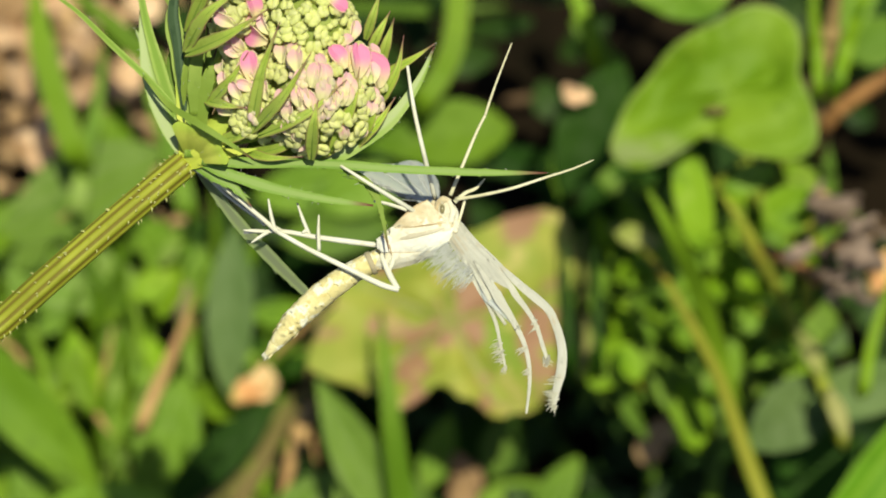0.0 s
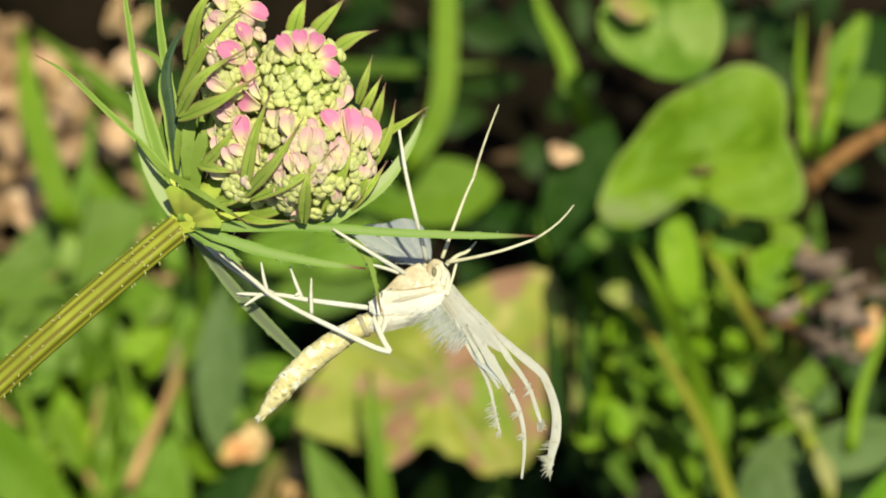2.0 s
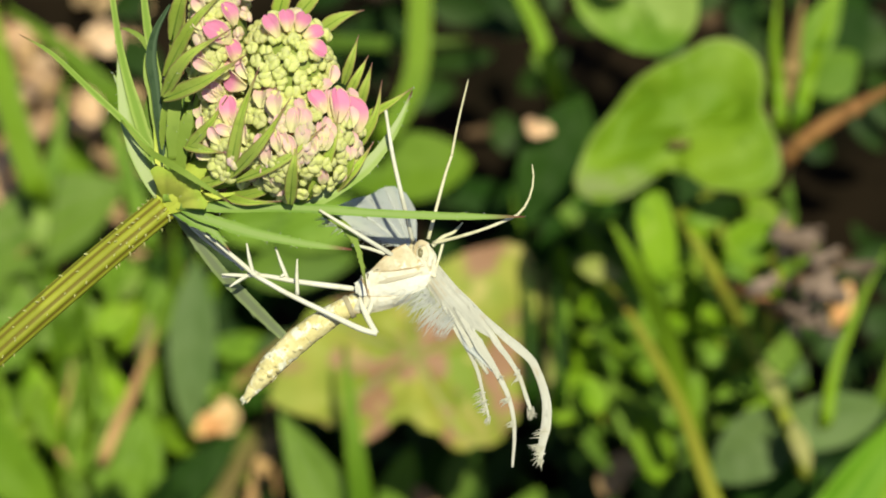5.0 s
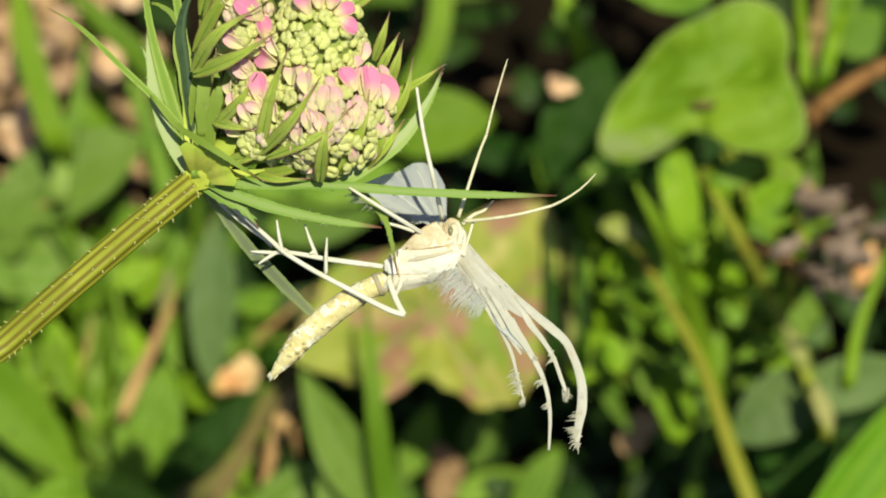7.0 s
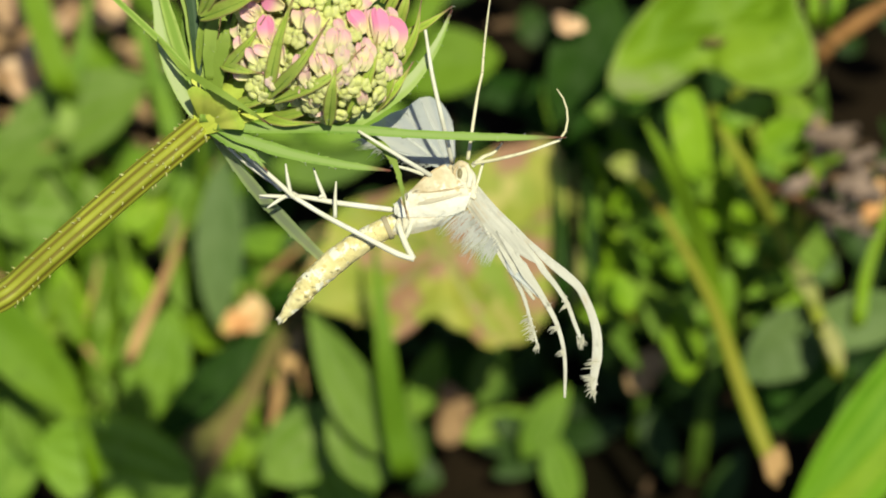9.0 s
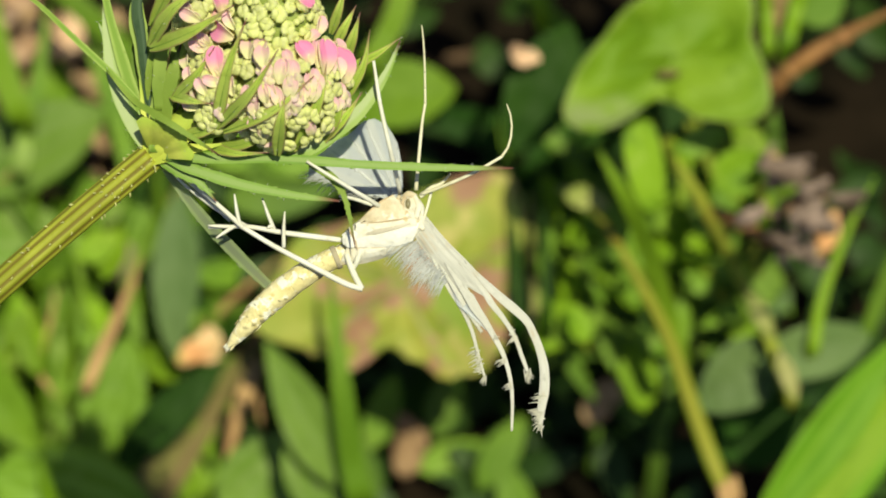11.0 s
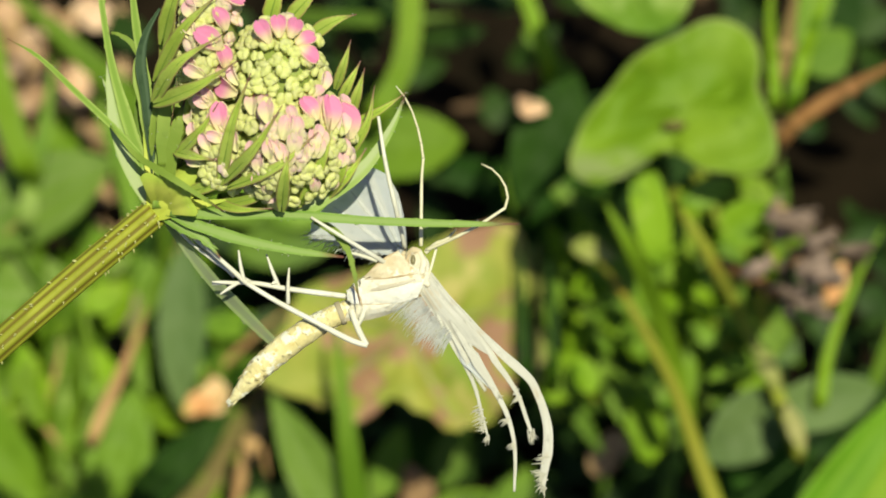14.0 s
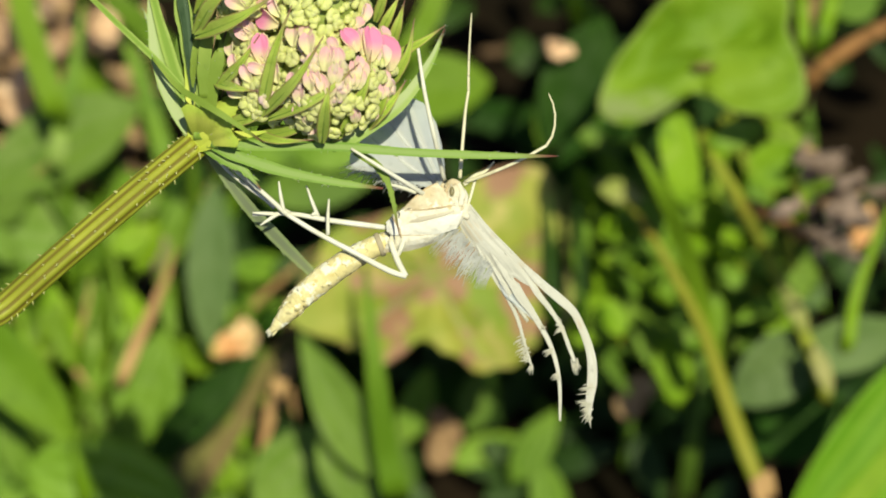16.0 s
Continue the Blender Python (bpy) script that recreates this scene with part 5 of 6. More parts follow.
plate("tegula", [(697, 402, 30), (718, 381, 32), (738, 366, 30), (757, 356, 22)], [(703, 402, 36), (735, 400, 40), (764, 396, 40), (788, 391, 34)], M_TAN, "tan and cream shoulder shield")
plate("tegula", [(692, 403, 32), (720, 400, 37), (758, 396, 39), (792, 391, 33)], [(690, 431, 36), (720, 424, 40), (758, 415, 41), (798, 407, 32)], M_MOTH, "cream shoulder scales", 3.0)
plate("side_plate", [(688, 428, 35), (724, 421, 39), (764, 412, 39), (802, 403, 29)], [(686, 446, 32), (724, 446, 34), (764, 442, 32), (790, 434, 24)], M_WHITE, "bright white scaly side plate", 4.0)
plate("belly_plate", [(676, 444, 30), (705, 443, 33), (738, 441, 33), (772, 436, 26)], [(662, 476, 14), (700, 474, 16), (734, 465, 16), (766, 452, 12)], M_MOTH, "white scales of the underside", 8.0)
plate("leg_plate", [(668, 424, 30), (676, 420, 34), (686, 418, 36), (694, 420, 36)], [(670, 440, 32), (676, 444, 36), (684, 446, 38), (692, 444, 36)], M_WHITE, "white scaly leg base", 4.0)
rod("shoulder_line", [(696, 401, 32), (720, 378, 35), (740, 363, 32), (758, 354, 22)], [0.6, 1.5, 1.4, 0.6], M_BROWN, label="thin brown edge of the shield", wobble=0.3)
rod("shoulder_line", [(698, 404, 38), (735, 402, 44), (764, 398, 44), (790, 394, 38)], [0.5, 1.0, 1.5, 0.4], M_BROWN, label="dark brown seam", wobble=0.3)
rod("shoulder_line", [(688, 447, 35), (728, 447, 37), (770, 442, 30)], [0.5, 0.9, 0.3], M_BROWN, wobble=0.3)
# flat grey strip paints the shade below the shoulder scales
rod("shoulder_fold", [(698, 424, 38), (726, 419, 44), (758, 412, 45), (786, 404, 40)], [2, 4.2, 4.0, 1.5], M_SHOULDER_SHADE, flat=0.25, label="grey strip painting the shade under the shoulder scales", wobble=0.25)
rod("leg_notch", [(676, 414, 36), (684, 424, 41), (690, 438, 41), (694, 452, 37)], [1, 2.6, 2.2, 0.6], M_BROWN, flat=0.5, label="brown notch behind the leg base", wobble=0.3)
bm = bmesh.new()
ball(bm, plan(786, 374, 4), 20 * UNIT, 3, (1.0, 1.1, 0.95))
part("head", bm, M_MOTH, moth, "small cream head")
bm = bmesh.new()
ball(bm, plan(783, 371, 17), 10 * UNIT, 3, (0.55, 1.0, 0.95))
part("eye", bm, M_EYE, moth, "dull olive compound eye")
rod("eye_rim", [(778, 358, 22), (773, 370, 25), (777, 386, 22)], [1.5, 3.2, 1.5], M_BROWN, label="brown groove behind the eye")
rod("face_scale_patch", [(772, 362, 14), (784, 354, 18), (798, 356, 14)], [4, 7, 3], M_TAN, flat=0.7, label="tan scales above the eye")
rod("face_scale_patch", [(800, 364, 14), (806, 378, 14), (806, 396, 12)], [4, 6, 4], M_MOTH, flat=0.7)
rod("palp", [(804, 358, 8), (824, 342, 8), (842, 334, 8), (858, 317, 8)], [4, 3.6, 3, 1], M_ANTENNA, label="cream palp", sides=8)
rod("proboscis", [(824, 350, 4), (818, 372, 6), (812, 392, 8), (806, 408, 8)], [2.4, 2.6, 2.4, 2], M_ANTENNA, sides=8)

# loose scale tufts on the thorax
bm = bmesh.new()
tuft = random.Random(77)
for _ in range(150):
    s, a = tuft.random(), tuft.uniform(0, 2 * math.pi)
    c = plan(684 + 118 * s, 436 - 40 * s, 0) + Vector((0.3 * math.cos(a), math.cos(a), math.sin(a))) * level((24, 35, 38, 33, 22), s) * 0.93 * UNIT
    d = (Vector((-0.9, -0.35, 0)) + Vector((0.2 * math.cos(a), 0.5 * math.cos(a), 0.5 * math.sin(a))) + Vector((tuft.gauss(0, 0.2), tuft.gauss(0, 0.2), 0))).normalized()
    L = tuft.uniform(6, 14) * UNIT
    sweep(bm, [c, c + d * L * 0.5, c + d * L], [1.6 * UNIT, 2.6 * UNIT, 0.6 * UNIT], flat=0.25, sides=4, n=4)
tagged(part("scale_fuzz", bm, M_MOTH, moth, "loose white scales on the thorax"), kind="stuff")

# antennae: a straight lower half and five short pieces that curl
def antenna(base, tip):
    """A feeler through the places in base; tip: those of its outer half, the first where base ends."""
    ob = rod("antenna", base, [3.5, 3.0, 2.6, 2.4], M_ANTENNA, origin=base[0], label="long cream antenna", wobble=0.1)
    pieces, line = [], spline([plan(*q) for q in tip], 6)
    for k in range(5):
        a, b = line[k], line[k + 1]
        bm = bmesh.new()
        r = (2.4 - 0.24 * k) * UNIT
        ball(bm, Vector(), r * 1.02, 2)
        sweep(bm, [Vector(), (b - a) * 0.5, b - a], [r, r * 0.96, r * (0.9 if k < 4 else 0.5)], sides=10, n=6)
        pieces.append((part("antenna_piece", bm, M_ANTENNA, ob), a - plan(*base[0]), b - a))
    return ob, pieces


upper_antenna = antenna([(797, 346, 6), (816, 300, 10), (842, 238, 14), (858, 206, 14)], [(858, 206, 14), (872, 164, 14), (890, 116, 12), (906, 76, 10)])
lower_antenna = antenna([(806, 353, 10), (850, 349, 30), (905, 340, 44), (958, 326, 50)], [(958, 326, 50), (988, 315, 50), (1018, 301, 48), (1046, 283, 44)])

rod("shoulder_line", [(753, 360, 22), (749, 374, 29), (756, 390, 28)], [0.6, 1.4, 0.6], M_BROWN)
rod("face_scale_patch", [(794, 356, 16), (801, 374, 20), (797, 396, 22)], [4, 5.5, 5], M_MOTH, flat=0.6, wobble=0.2)
rod("collar", [(768, 356, 4), (763, 374, 20), (770, 396, 24)], [4, 6.5, 4], M_TAN, label="tan collar scales", flat=0.6, wobble=0.15)
rod("collar", [(776, 392, 18), (792, 400, 22), (808, 402, 14)], [5, 8, 4], M_MOTH, flat=0.6, wobble=0.15)

# legs
rod("foreleg", [(770, 352, 0), (752, 280, 76), (734, 200, 92), (722, 122, 96)], [4.2, 4, 3.6, 2.6], M_LEG, label="thin white foreleg")
rod("foreleg", [(742, 380, 22), (706, 358, 66), (660, 330, 98), (606, 296, 104)], [4.2, 4, 3.4, 2.4], M_LEG, label="thin white foreleg")
rod("foreleg", [(720, 372, 0), (690, 362, 6), (662, 356, 10)], [3.4, 3, 2.4], M_LEG)


def spur(a, b, w=24):
    rod("spur", [(*a, w), ((a[0] + b[0]) / 2 - 1, (a[1] + b[1]) / 2, w + 6), (*b, w + 10)], [3.6, 3.4, 1.4], M_LEG, leg, sides=6, n=8)


leg = near_leg = thing("hind_leg", "", "", None)
leg.parent = moth
tagged(leg, "long white hind leg with spurs")
rod("thigh", [(676, 452, 26), (690, 486, 34), (705, 512, 38)], [5.6, 5.6, 5], M_LEG, leg)
rod("shin", [(706, 513, 38), (672, 502, 40), (610, 472, 38), (545, 440, 34), (492, 410, 30)], [4.6, 5.4, 4.8, 4.4, 4.2], M_LEG, leg)
rod("foot", [(492, 410, 30), (452, 376, 26), (404, 338, 20), (343, 300, 12)], [4.6, 4, 3.4, 2.4], M_LEG, leg)
spur((566, 444), (566, 381), 36)
spur((488, 408), (477, 353), 30)
leg = thing("hind_leg", "", "", None)
leg.parent = moth
tagged(leg, "long white hind leg with spurs")
rod("shin", [(668, 434, 10), (620, 428, 12), (560, 420, 14), (500, 410, 14), (432, 412, 10)], [4.6, 5, 4.5, 4, 2], M_LEG, leg)
rod("foot", [(500, 410, 10), (455, 385, 0), (400, 345, -10), (352, 300, -16)], [3.8, 3.4, 3, 2], M_LEG, leg)
spur((549, 418), (527, 360), 14)
spur((545, 408), (536, 412), 14)
spur((480, 408), (446, 430), 12)
spur((470, 410), (432, 408), 12)
rod("middle_leg", [(700, 448, 30), (694, 468, 34), (686, 486, 30)], [5, 5, 3], M_LEG)
rod("middle_leg", [(470, 400, 0), (440, 372, -10), (395, 330, -16), (360, 302, -20)], [3, 3, 2.6, 2], M_LEG)


# ---- wings ----
LOBES = []


def plume(name, pts, radii, parent, root, mat=None, hair=(0, 0), hairs=60, seed=1, flat=0.22):
    """A feathered lobe: a flattened shaft with fine hairs along both edges."""
    p = [plan(*q) - root for q in pts]
    bm = bmesh.new()
    line = sweep(bm, p, [r * UNIT for r in radii], flat=flat, face=(0, 0.2, 1), sides=8, n=40)
    ob = part(name, bm, mat or M_WING, parent)
    if hairs:
        LOBES.extend(line)
    r2 = random.Random(seed)
    bm = bmesh.new()
    for k in range(hairs):
        x = (0.34 + 0.65 * r2.random()) * 38.9
        i = int(x)
        c = line[i].lerp(line[i + 1], x - i)
        t = (line[i + 1] - line[i]).normalized()
        s = t.cross(Vector((0, 0.2, 1))).normalized()
        sgn = 1 if r2.random() < 0.5 else -1
        L = (hair[0] if sgn > 0 else hair[1]) * r2.uniform(0.6, 1.15) * UNIT * (1.5 - x / 39)
        if L <= 0:
            continue
        c = c + s * sgn * level(radii, x / 39) * UNIT * 0.6
        d = (t * 0.9 + s * sgn * r2.uniform(0.5, 1.0) + Vector((0, 0, r2.uniform(-0.5, 0.5)))).normalized()
        sweep(bm, [c, c + d * L * 0.5, c + (d + t * 0.25).normalized() * L], [0.9 * UNIT, 0.8 * UNIT, 0.3 * UNIT], sides=3, n=3, face=(0, 0, 1))
    if bm.verts:
        tagged(part("fringe", bm, M_TUFT, parent, "fine white fringe hairs"), kind="stuff")
    else:
        bm.free()
    return ob


ROOT = (804, 404, 6)
wing_root = plan(*ROOT)
wing = thing("spread_wing", "", "")
wing.parent = moth
wing.location = wing_root
tagged(wing, "white feathered wing hanging open in plumes")

# the undivided inner half: a strap of membrane with fine ridges running along it
front = spline([plan(*q) - wing_root for q in ((812, 390, 6), (852, 441, 12), (897, 490, 14), (921, 519, 12), (950, 547, 8))], 36)
hind = spline([plan(*q) - wing_root for q in ((792, 424, 2), (822, 471, 0), (849, 508, -2), (858, 527, -4), (868, 552, -6))], 36)
bm = bmesh.new()
grid = []
for i in range(36):
    row = []
    for j in range(41):
        q = j / 40
        x = min(i, 24) + max(0, i - 24) * (1 - 0.6 * abs(math.sin(q * 8.2 + 0.9)) - 0.06 * (1 + math.sin(q * 31)))
        x = min(x, 34.9)
        a, f = int(x), x - int(x)
        p = hind[a].lerp(hind[a + 1], f).lerp(front[a].lerp(front[a + 1], f), q)
        lift = 5.0 * math.sin(math.pi * q) + 0.14 * math.sin(q * 47 + 0.06 * i) + 0.1 * math.sin(q * 83 + 1) + 2.2 * noise.noise(Vector((q * 5, i * 0.12, 2)))
        row.append(p + Vector((0, 0, lift)) * UNIT)
    grid.append(row)
sheet(bm, grid, 1.6 * UNIT)
part("forewing_membrane", bm, M_WING, wing)
for q in (39,):
    bm = bmesh.new()
    sweep(bm, [grid[i][q] + Vector((0, 0, 1.5 * UNIT)) for i in (0, 8, 16, 24, 34)], [2.6 * UNIT, 2.0 * UNIT, 1.6 * UNIT, 1.3 * UNIT, 1.0 * UNIT], flat=0.3, sides=7, n=26, wobble=0.2)
    part("vein", bm, M_WING, wing)
bm = bmesh.new()
sweep(bm, [plan(*q) - wing_root for q in ((788, 402, 16), (798, 406, 19), (805, 411, 18), (812, 420, 14))], [6 * UNIT, 9 * UNIT, 8 * UNIT, 3 * UNIT], flat=0.35, sides=10, n=12, wobble=0.3)
part("wing_base", bm, M_MOTH, wing, "tan scales at the root of the wing")

plume("forewing_lobe", [(884, 480, 15), (932, 534, 13), (969, 568, 8), (990, 589, 4), (1003, 615, 2), (1014, 646, 0), (1020, 678, -2), (1019, 713, -6), (1014, 742, -8), (1011, 776, -12)],
      [1, 7, 8.5, 7.5, 7, 7, 7.5, 8.5, 9, 7, 3], wing, wing_root, hair=(4, 3), hairs=420, seed=11, flat=0.2)
plume("forewing_lobe", [(874, 482, 15), (914, 531, 12), (931, 558, 6), (951, 585, 2), (969, 616, -4), (980, 648, -10), (990, 677, -14)], [1, 5, 6, 5, 4, 3.6, 3.6, 3], wing, wing_root, hair=(3, 3), hairs=160, seed=12)
plume("hindwing_plume", [(848, 480, 11), (884, 534, 6), (902, 564, 0), (917, 586, -4), (935, 618, -8), (949, 648, -12), (959, 687, -16), (962, 727, -20), (960, 779, -24)],
      [1, 7, 9, 7, 5.2, 4.4, 3.8, 3.4, 3, 2], wing, wing_root, hair=(4, 2), hairs=200, seed=13, flat=0.2)
plume("hindwing_plume", [(824, 466, 8), (848, 510, 1), (864, 537, -8), (879, 564, -12), (893, 600, -18), (902, 637, -24), (913, 679, -28)],
      [1, 4.5, 5.5, 4.8, 3.4, 2.8, 2.5, 1.8], wing, wing_root, hair=(4, 4), hairs=160, seed=14)
plume("hindwing_plume", [(838, 482, 10), (870, 536, 3), (886, 562, -8), (897, 580, -10), (910, 602, -14)], [1, 4.5, 5, 3.4, 1.2], wing, wing_root, hair=(7, 7), hairs=120, seed=15)
plume("wing_web", [(862, 514, -4), (884, 546, -5), (902, 570, -7), (920, 600, -10)], [8, 17, 11, 2], wing, wing_root, mat=M_SHEER, hairs=0, flat=0.05)
# worn ends: clumps of scales that stick out of the lobes
for u, v, w in ((994, 700, -4), (996, 722, -8), (986, 748, -8), (990, 762, -10), (1000, 772, -12), (1008, 786, -14), (996, 684, -16), (964, 604, -4), (958, 622, -6),
                (938, 612, -4), (936, 660, -14), (948, 702, -18), (888, 640, -22), (884, 654, -24), (894, 668, -26), (906, 690, -28)):
    bm = bmesh.new()
    r4 = random.Random(u * 3 + v)
    goal = plan(u, v, w) - wing_root
    c = min(LOBES, key=lambda q: (q - goal).length)
    for _ in range(14):
        b = c + Vector((r4.gauss(0, 2.5), r4.gauss(0, 3.5), r4.gauss(0, 1.5))) * UNIT
        d = (goal - c) * r4.uniform(0.35, 0.95) + Vector((r4.gauss(0, 2.6), r4.gauss(0, 2.6), r4.gauss(0, 2))) * UNIT
        sweep(bm, [b, b + d * 0.5, b + d + Vector((0, -1.5 * UNIT, 0))], [1.6 * UNIT, 1.0 * UNIT, 0.3 * UNIT], flat=0.5, sides=5, n=4)
    part("frayed_tuft", bm, M_TUFT, wing)
# long hairs along the trailing edge, in clumps
bm = bmesh.new()
r3 = random.Random(31)
for k in range(34):
    q = (k + r3.random()) / 34
    root_of_clump = Vector((786 + 66 * q, 426 + 86 * q, 0))
    way, reach = r3.gauss(218 + 24 * q, 6), r3.uniform(52, 76) * (1 - 0.4 * q)
    for _ in range(6):
        c = plan(root_of_clump.x + r3.gauss(0, 3), root_of_clump.y + r3.gauss(0, 3), 10 + r3.uniform(-12, 10)) - wing_root
        a = radians(way + r3.gauss(0, 4))
        L = reach * r3.uniform(0.7, 1.1) * UNIT
        d = Vector((math.cos(a), math.sin(a), r3.uniform(0.0, 0.4)))
        sweep(bm, [c, c + d * L * 0.5, c + d * L + Vector((L * 0.04, -L * 0.06, 0))], [0.8 * UNIT, 0.7 * UNIT, 0.2 * UNIT], sides=4, n=4)
tagged(part("trailing_fringe", bm, M_FRINGE, wing, "long silky grey-white fringe hairs"), kind="stuff")

# the folded-back wing behind
BACK = (772, 372, -70)
back_root = plan(*BACK)
back_wing = thing("folded_wing", "", "")
back_wing.parent = moth
back_wing.location = back_root
tagged(back_wing, "sheer grey-white wing raised behind the bract")
bm = bmesh.new()
grid = []
for i in range(16):
    s = i / 15
    row = []
    for j in range(25):
        q = j / 24
        a = radians(91 + 73 * q)
        reach = level((52, 128, 170, 185, 184, 179, 176, 175, 175, 178, 182, 181, 176), q) + 2 * math.sin(q * 21 + 1)
        rad = (8 + (reach - 8) * s) * UNIT
        row.append(Vector((rad * math.cos(a), rad * math.sin(a), UNIT * (2.5 * math.sin(q * 9) * s - 12 * s * s))))
    grid.append(row)
sheet(bm, grid, 2.0 * UNIT)
membrane = part("membrane", bm, M_SHEER, back_wing)
for q in (2, 8, 12, 17):
    bm = bmesh.new()
    sweep(bm, [grid[i][q] + Vector((0, 0, 2 * UNIT)) for i in (1, 5, 10, 14)], [3.2 * UNIT, 3.4 * UNIT, 2.6 * UNIT, 1.2 * UNIT], flat=0.25, sides=8, n=12)
    part("vein", bm, M_FRINGE, back_wing, "white wing vein")
bm = bmesh.new()
for k in range(150):
    s, q = r3.uniform(0.25, 1.0), 24 if r3.random() < 0.6 else 23
    c = grid[min(int(s * 15), 15)][q].copy()
    a = radians(r3.gauss(205, 20))
    L = r3.uniform(10, 34) * UNIT
    d = Vector((math.cos(a), math.sin(a), r3.uniform(-0.3, 0.3)))
    sweep(bm, [c, c + d * L * 0.5, c + d * L], [1.2 * UNIT, 0.9 * UNIT, 0.3 * UNIT], sides=3, n=4)
tagged(part("wing_fringe", bm, M_FRINGE, back_wing, "silky fringe hairs"), kind="stuff")

# ---- what moves: the flower nods in the breeze, the moth shifts its wings and feels with its antennae ----
SWAY = [
    (0.0, 0.00, 0.00, -0.00),
    (0.5, 0.20, -0.02, 0.18),
    (1.0, -0.16, -0.04, -0.01),
    (1.5, -0.17, 0.15, -0.03),
    (2.0, 0.22, 0.06, 0.03),
    (2.5, -0.19, 0.04, -0.10),
    (3.0, 0.04, 0.07, 0.07),
    (3.5, 0.26, 0.15, -0.03),
    (4.0, 0.19, 0.07, 0.11),
    (4.5, -0.14, -0.15, -0.34),
    (4.7, -0.10, -0.35, 0.09),
    (6.8, 0.09, -1.06, 0.11),
    (7.0, 0.21, -1.06, -0.01),
    (7.5, -0.27, -1.22, 0.06),
    (8.0, 0.01, -1.24, 0.25),
    (8.5, -0.14, -1.13, 0.09),
    (9.0, -0.46, -1.18, -0.17),
    (9.5, -0.22, -0.80, -0.09),
    (10.0, -0.42, -1.34, -0.23),
    (10.2, -0.80, -1.30, 0.01),
    (12.3, -0.84, -1.35, -0.08),
    (12.5, -0.80, -1.05, -0.37),
    (13.0, -0.52, -1.74, -0.07),
    (13.5, -0.15, -1.46, 0.37),
    (14.0, -0.69, -1.26, 0.18),
    (14.5, -0.77, -1.56, 0.39),
    (15.0, -0.81, -0.48, -0.55),
    (15.5, -0.40, -1.55, 0.31),
    (16.0, -0.52, -1.25, -0.15),
]

# seconds; tilt of the open wing away from its full spread, its swing; rise of the wing behind
WINGS = [
    (0.0, 38, -1, 61),
    (0.5, 37, -0.5, 60),
    (1.0, 35, -1, 59),
    (1.5, 35, -0.5, 58),
    (2.0, 36, -0.5, 57),
    (2.5, 33, 0, 55),
    (3.0, 34, -0.5, 53),
    (3.5, 32, 0, 51),
    (4.0, 32, 0, 49),
    (4.5, 30, 0, 46.8571),
    (4.7, 32, -0.5, 46),
    (6.8, 29, 0, 46),
    (7.0, 29, 1, 46),
    (7.5, 29, 1, 46),
    (8.0, 28, 1.5, 45),
    (8.5, 23, 1, 42),
    (9.0, 24, 1.5, 38),
    (9.5, 26, 0.5, 35),
    (10.0, 20, 1.5, 32),
    (10.2, 25, 1, 31),
    (12.3, 10, 1, 16),
    (12.5, 10, 2, 14),
    (13.0, 19, 0.5, 17),
    (13.5, 22, 1, 17),
    (14.0, 18, 0, 16),
    (14.5, 25, -1.5, 16),
    (15.0, 10, 1, 14),
    (15.5, 23, 1, 12),
    (16.0, 9, 2, 8),
]

# seconds; directions of the upper antenna, its tip, the lower antenna and its tip, anticlockwise from the right
ANTENNA_ROWS = [
    (0.0, 66, 70, 13, 18),
    (0.5, 68, 72, 13, 22),
    (1.0, 67, 70, 14, 26),
    (1.5, 74, 78, 14, 74),
    (2.0, 68, 71, 14, 38),
    (2.5, 72, 76, 16, 81),
    (3.0, 75, 79, 17, 78),
    (3.5, 72, 76, 16, 76),
    (4.0, 73, 77, 17, 70),
    (4.5, 71, 75, 16, 69),
    (4.7, 73, 77, 18, 71),
    (6.8, 75, 79, 14, 60),
    (7.0, 71, 75, 10, 34),
    (7.5, 69, 72, 12, 42),
    (8.0, 67, 71, 12, 40),
    (8.5, 73, 77, 14, 70),
    (9.0, 80, 84, 15, 90),
    (9.5, 81, 85, 17, 89),
    (10.0, 78, 82, 14, 85),
    (10.2, 86, 98, 21, 77),
    (12.3, 78, 82, 26, 86),
    (12.5, 79, 83, 24, 84),
    (13.0, 73, 76, 21, 63),
    (13.5, 80, 84, 20, 78),
    (14.0, 88, 111, 28, 115),
    (14.5, 87, 118, 27, 110),
    (15.0, 83, 87, 25, 96),
    (15.5, 87, 100, 24, 97),
    (16.0, 84, 88, 24, 85),
]

# seconds; turn of the abdomen and of the near hind leg, anticlockwise
POSTURE = [(0.0, 0, 0), (4.7, 0, 0), (6.8, -0.5, -1.4), (8.5, -0.8, -1.9), (10.2, -1.4, -1.9), (12.3, -2.3, -1.8), (14.0, -2.6, -1.8), (16.0, -2.6, -1.8)]


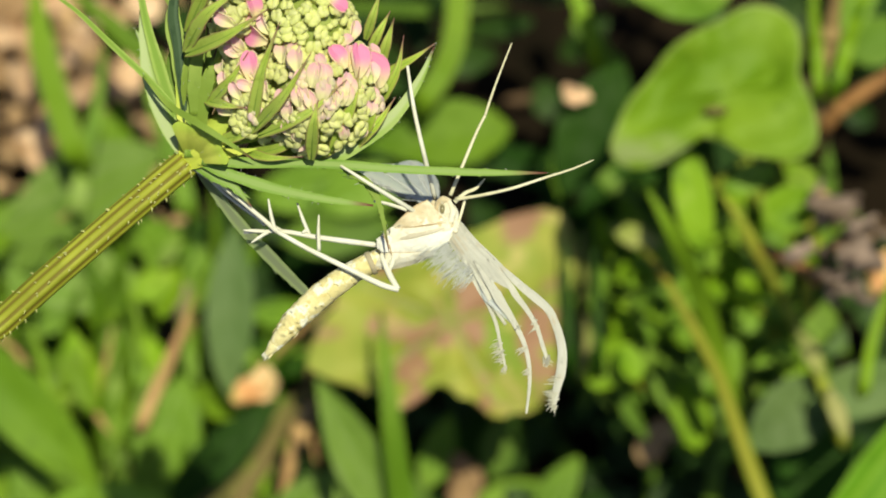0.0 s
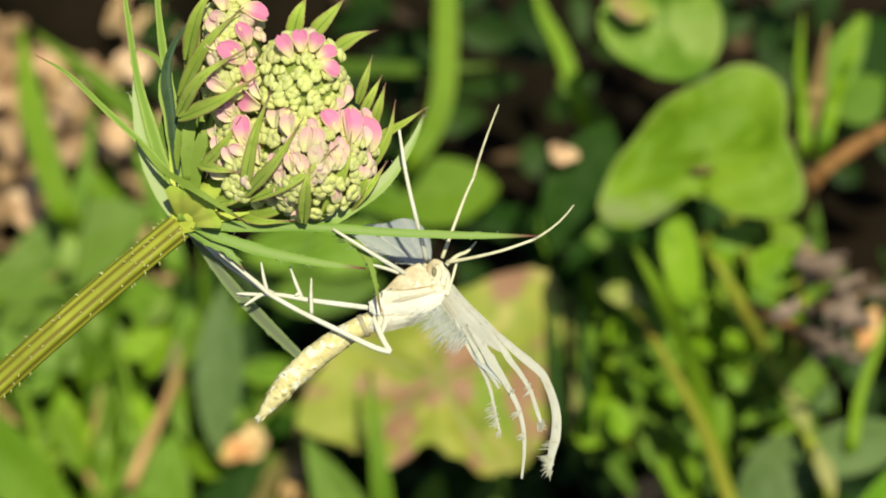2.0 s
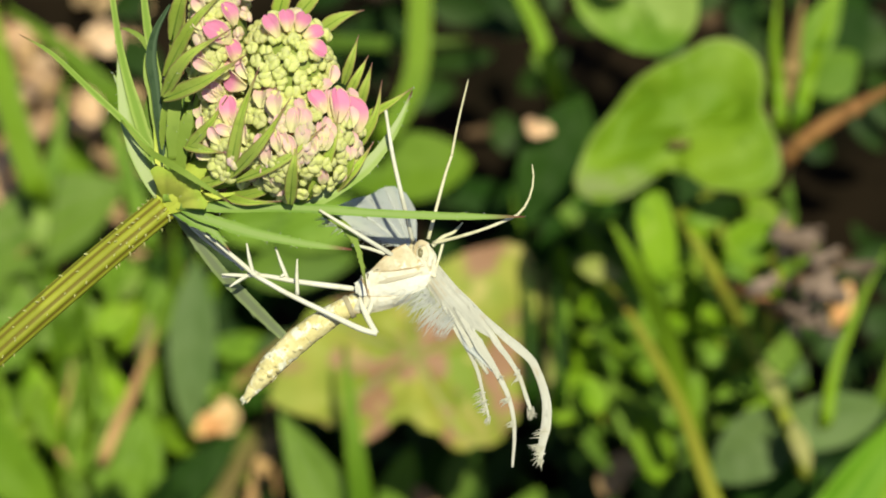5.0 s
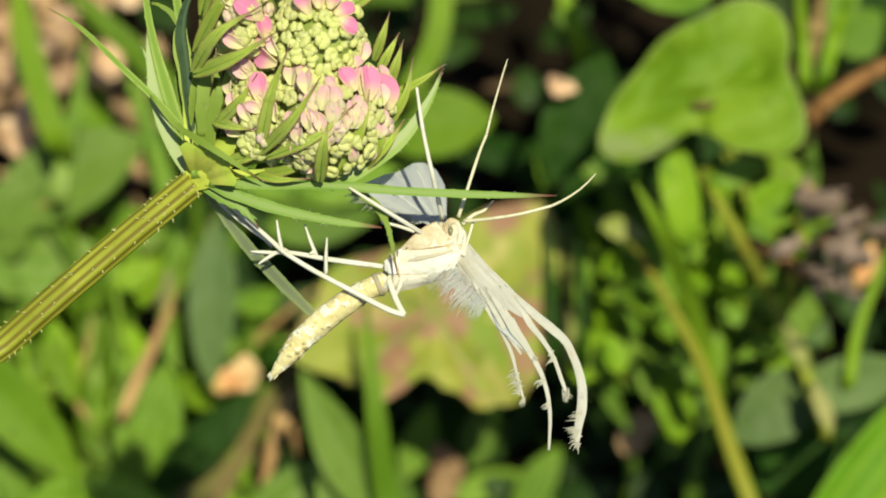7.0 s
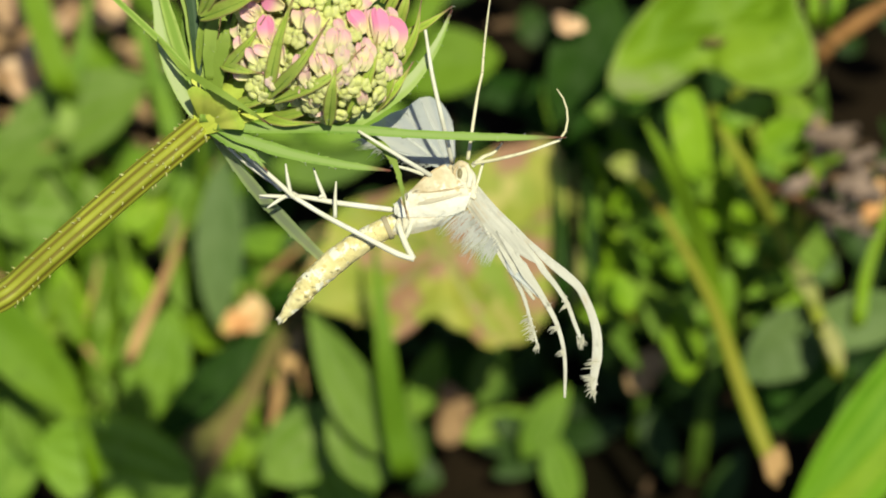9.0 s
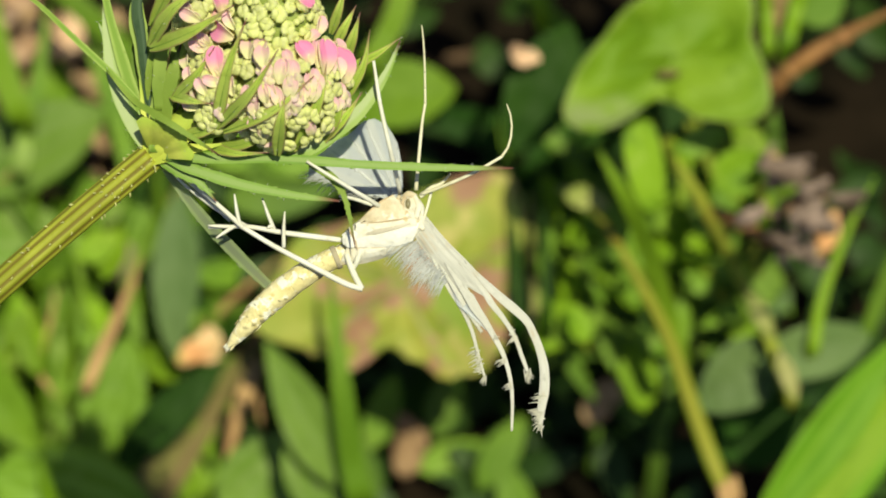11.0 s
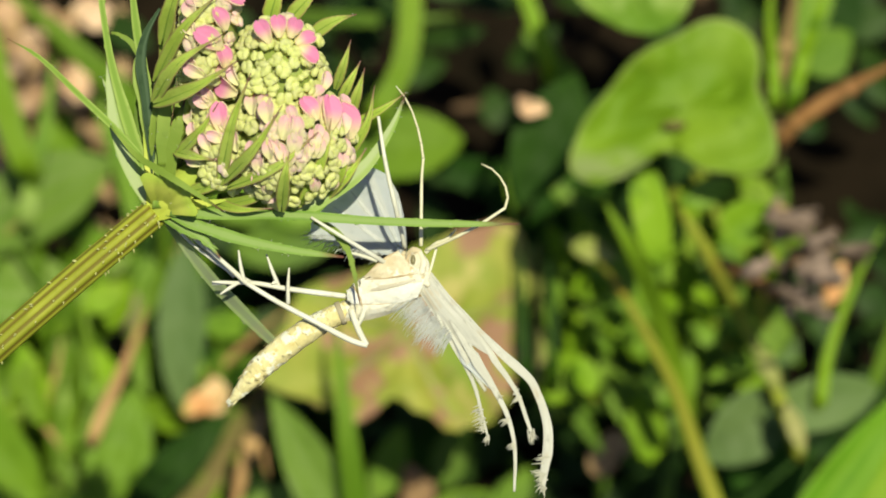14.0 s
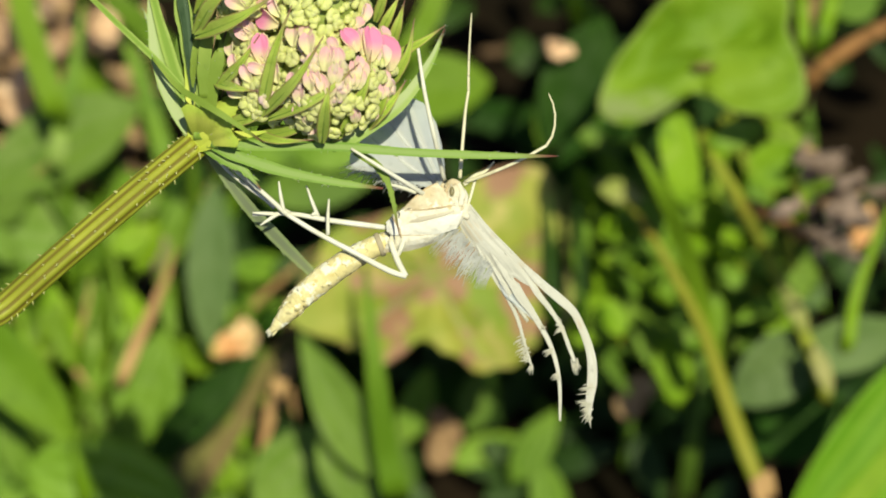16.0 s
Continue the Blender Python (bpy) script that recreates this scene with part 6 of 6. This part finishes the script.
def motions():
    sway = []
    for t, x, y, z in SWAY:
        sway.append((t, Matrix.Translation(TURN @ Vector((x, y, z)) / 1000) @ SPECIMEN))
    walk(flower, sway)
    walk(moth, sway)
    line_of_wing = Vector((0.43, -0.9, 0)).normalized()
    hinge = Vector((0, 0, 1)).cross(line_of_wing)
    open_rows, back_rows = [], []
    for t, tilt, swing, rise in WINGS:
        open_rows.append((t, Matrix.Translation(wing_root) @ Matrix.Rotation(radians(swing), 4, "Z") @ Matrix.Rotation(radians(-tilt), 4, hinge)))
        back_rows.append((t, Matrix.Translation(back_root) @ Matrix.Rotation(radians(-0.4 * max(rise - 14, 0)), 4, "Z") @ Matrix.Rotation(radians(-rise), 4, "X")))
    walk(wing, open_rows)
    walk(back_wing, back_rows)
    # the share of a tip's turn that each piece takes, so that the end curls
    for (ob, pieces), base, tip, rest, shares in ((upper_antenna, 0, 1, (66, 70), (0.2, 0.5, 0.9, 1.4, 2.0)), (lower_antenna, 2, 3, (10, 24), (0.5, 0.85, 1.05, 1.2, 1.4))):
        home = ob.location.copy()
        walk(ob, [(t, Matrix.Translation(home) @ Matrix.Rotation(radians(turns[base] - rest[0]), 4, "Z")) for t, *turns in ANTENNA_ROWS])
        rows = [[] for _ in pieces]
        for t, *turns in ANTENNA_ROWS:
            bend = turns[tip] - turns[base] - (rest[1] - rest[0])
            at = pieces[0][1].copy()
            for row, (piece, _, reach), share in zip(rows, pieces, shares):
                turn = Matrix.Rotation(radians(bend * share), 4, "Z")
                row.append((t, Matrix.Translation(at) @ turn))
                at = at + turn @ reach
        for row, (piece, _, _) in zip(rows, pieces):
            walk(piece, row)
    # the abdomen lifts a little, and the near hind leg sinks with its knee
    foot = plan(492, 410, 30)
    walk(abdomen, [(t, Matrix.Translation(HIP) @ Matrix.Rotation(radians(a), 4, "Z")) for t, a, _ in POSTURE])
    walk(near_leg, [(t, Matrix.Translation(foot) @ Matrix.Rotation(radians(a), 4, "Z") @ Matrix.Translation(-foot)) for t, _, a in POSTURE])


motions()
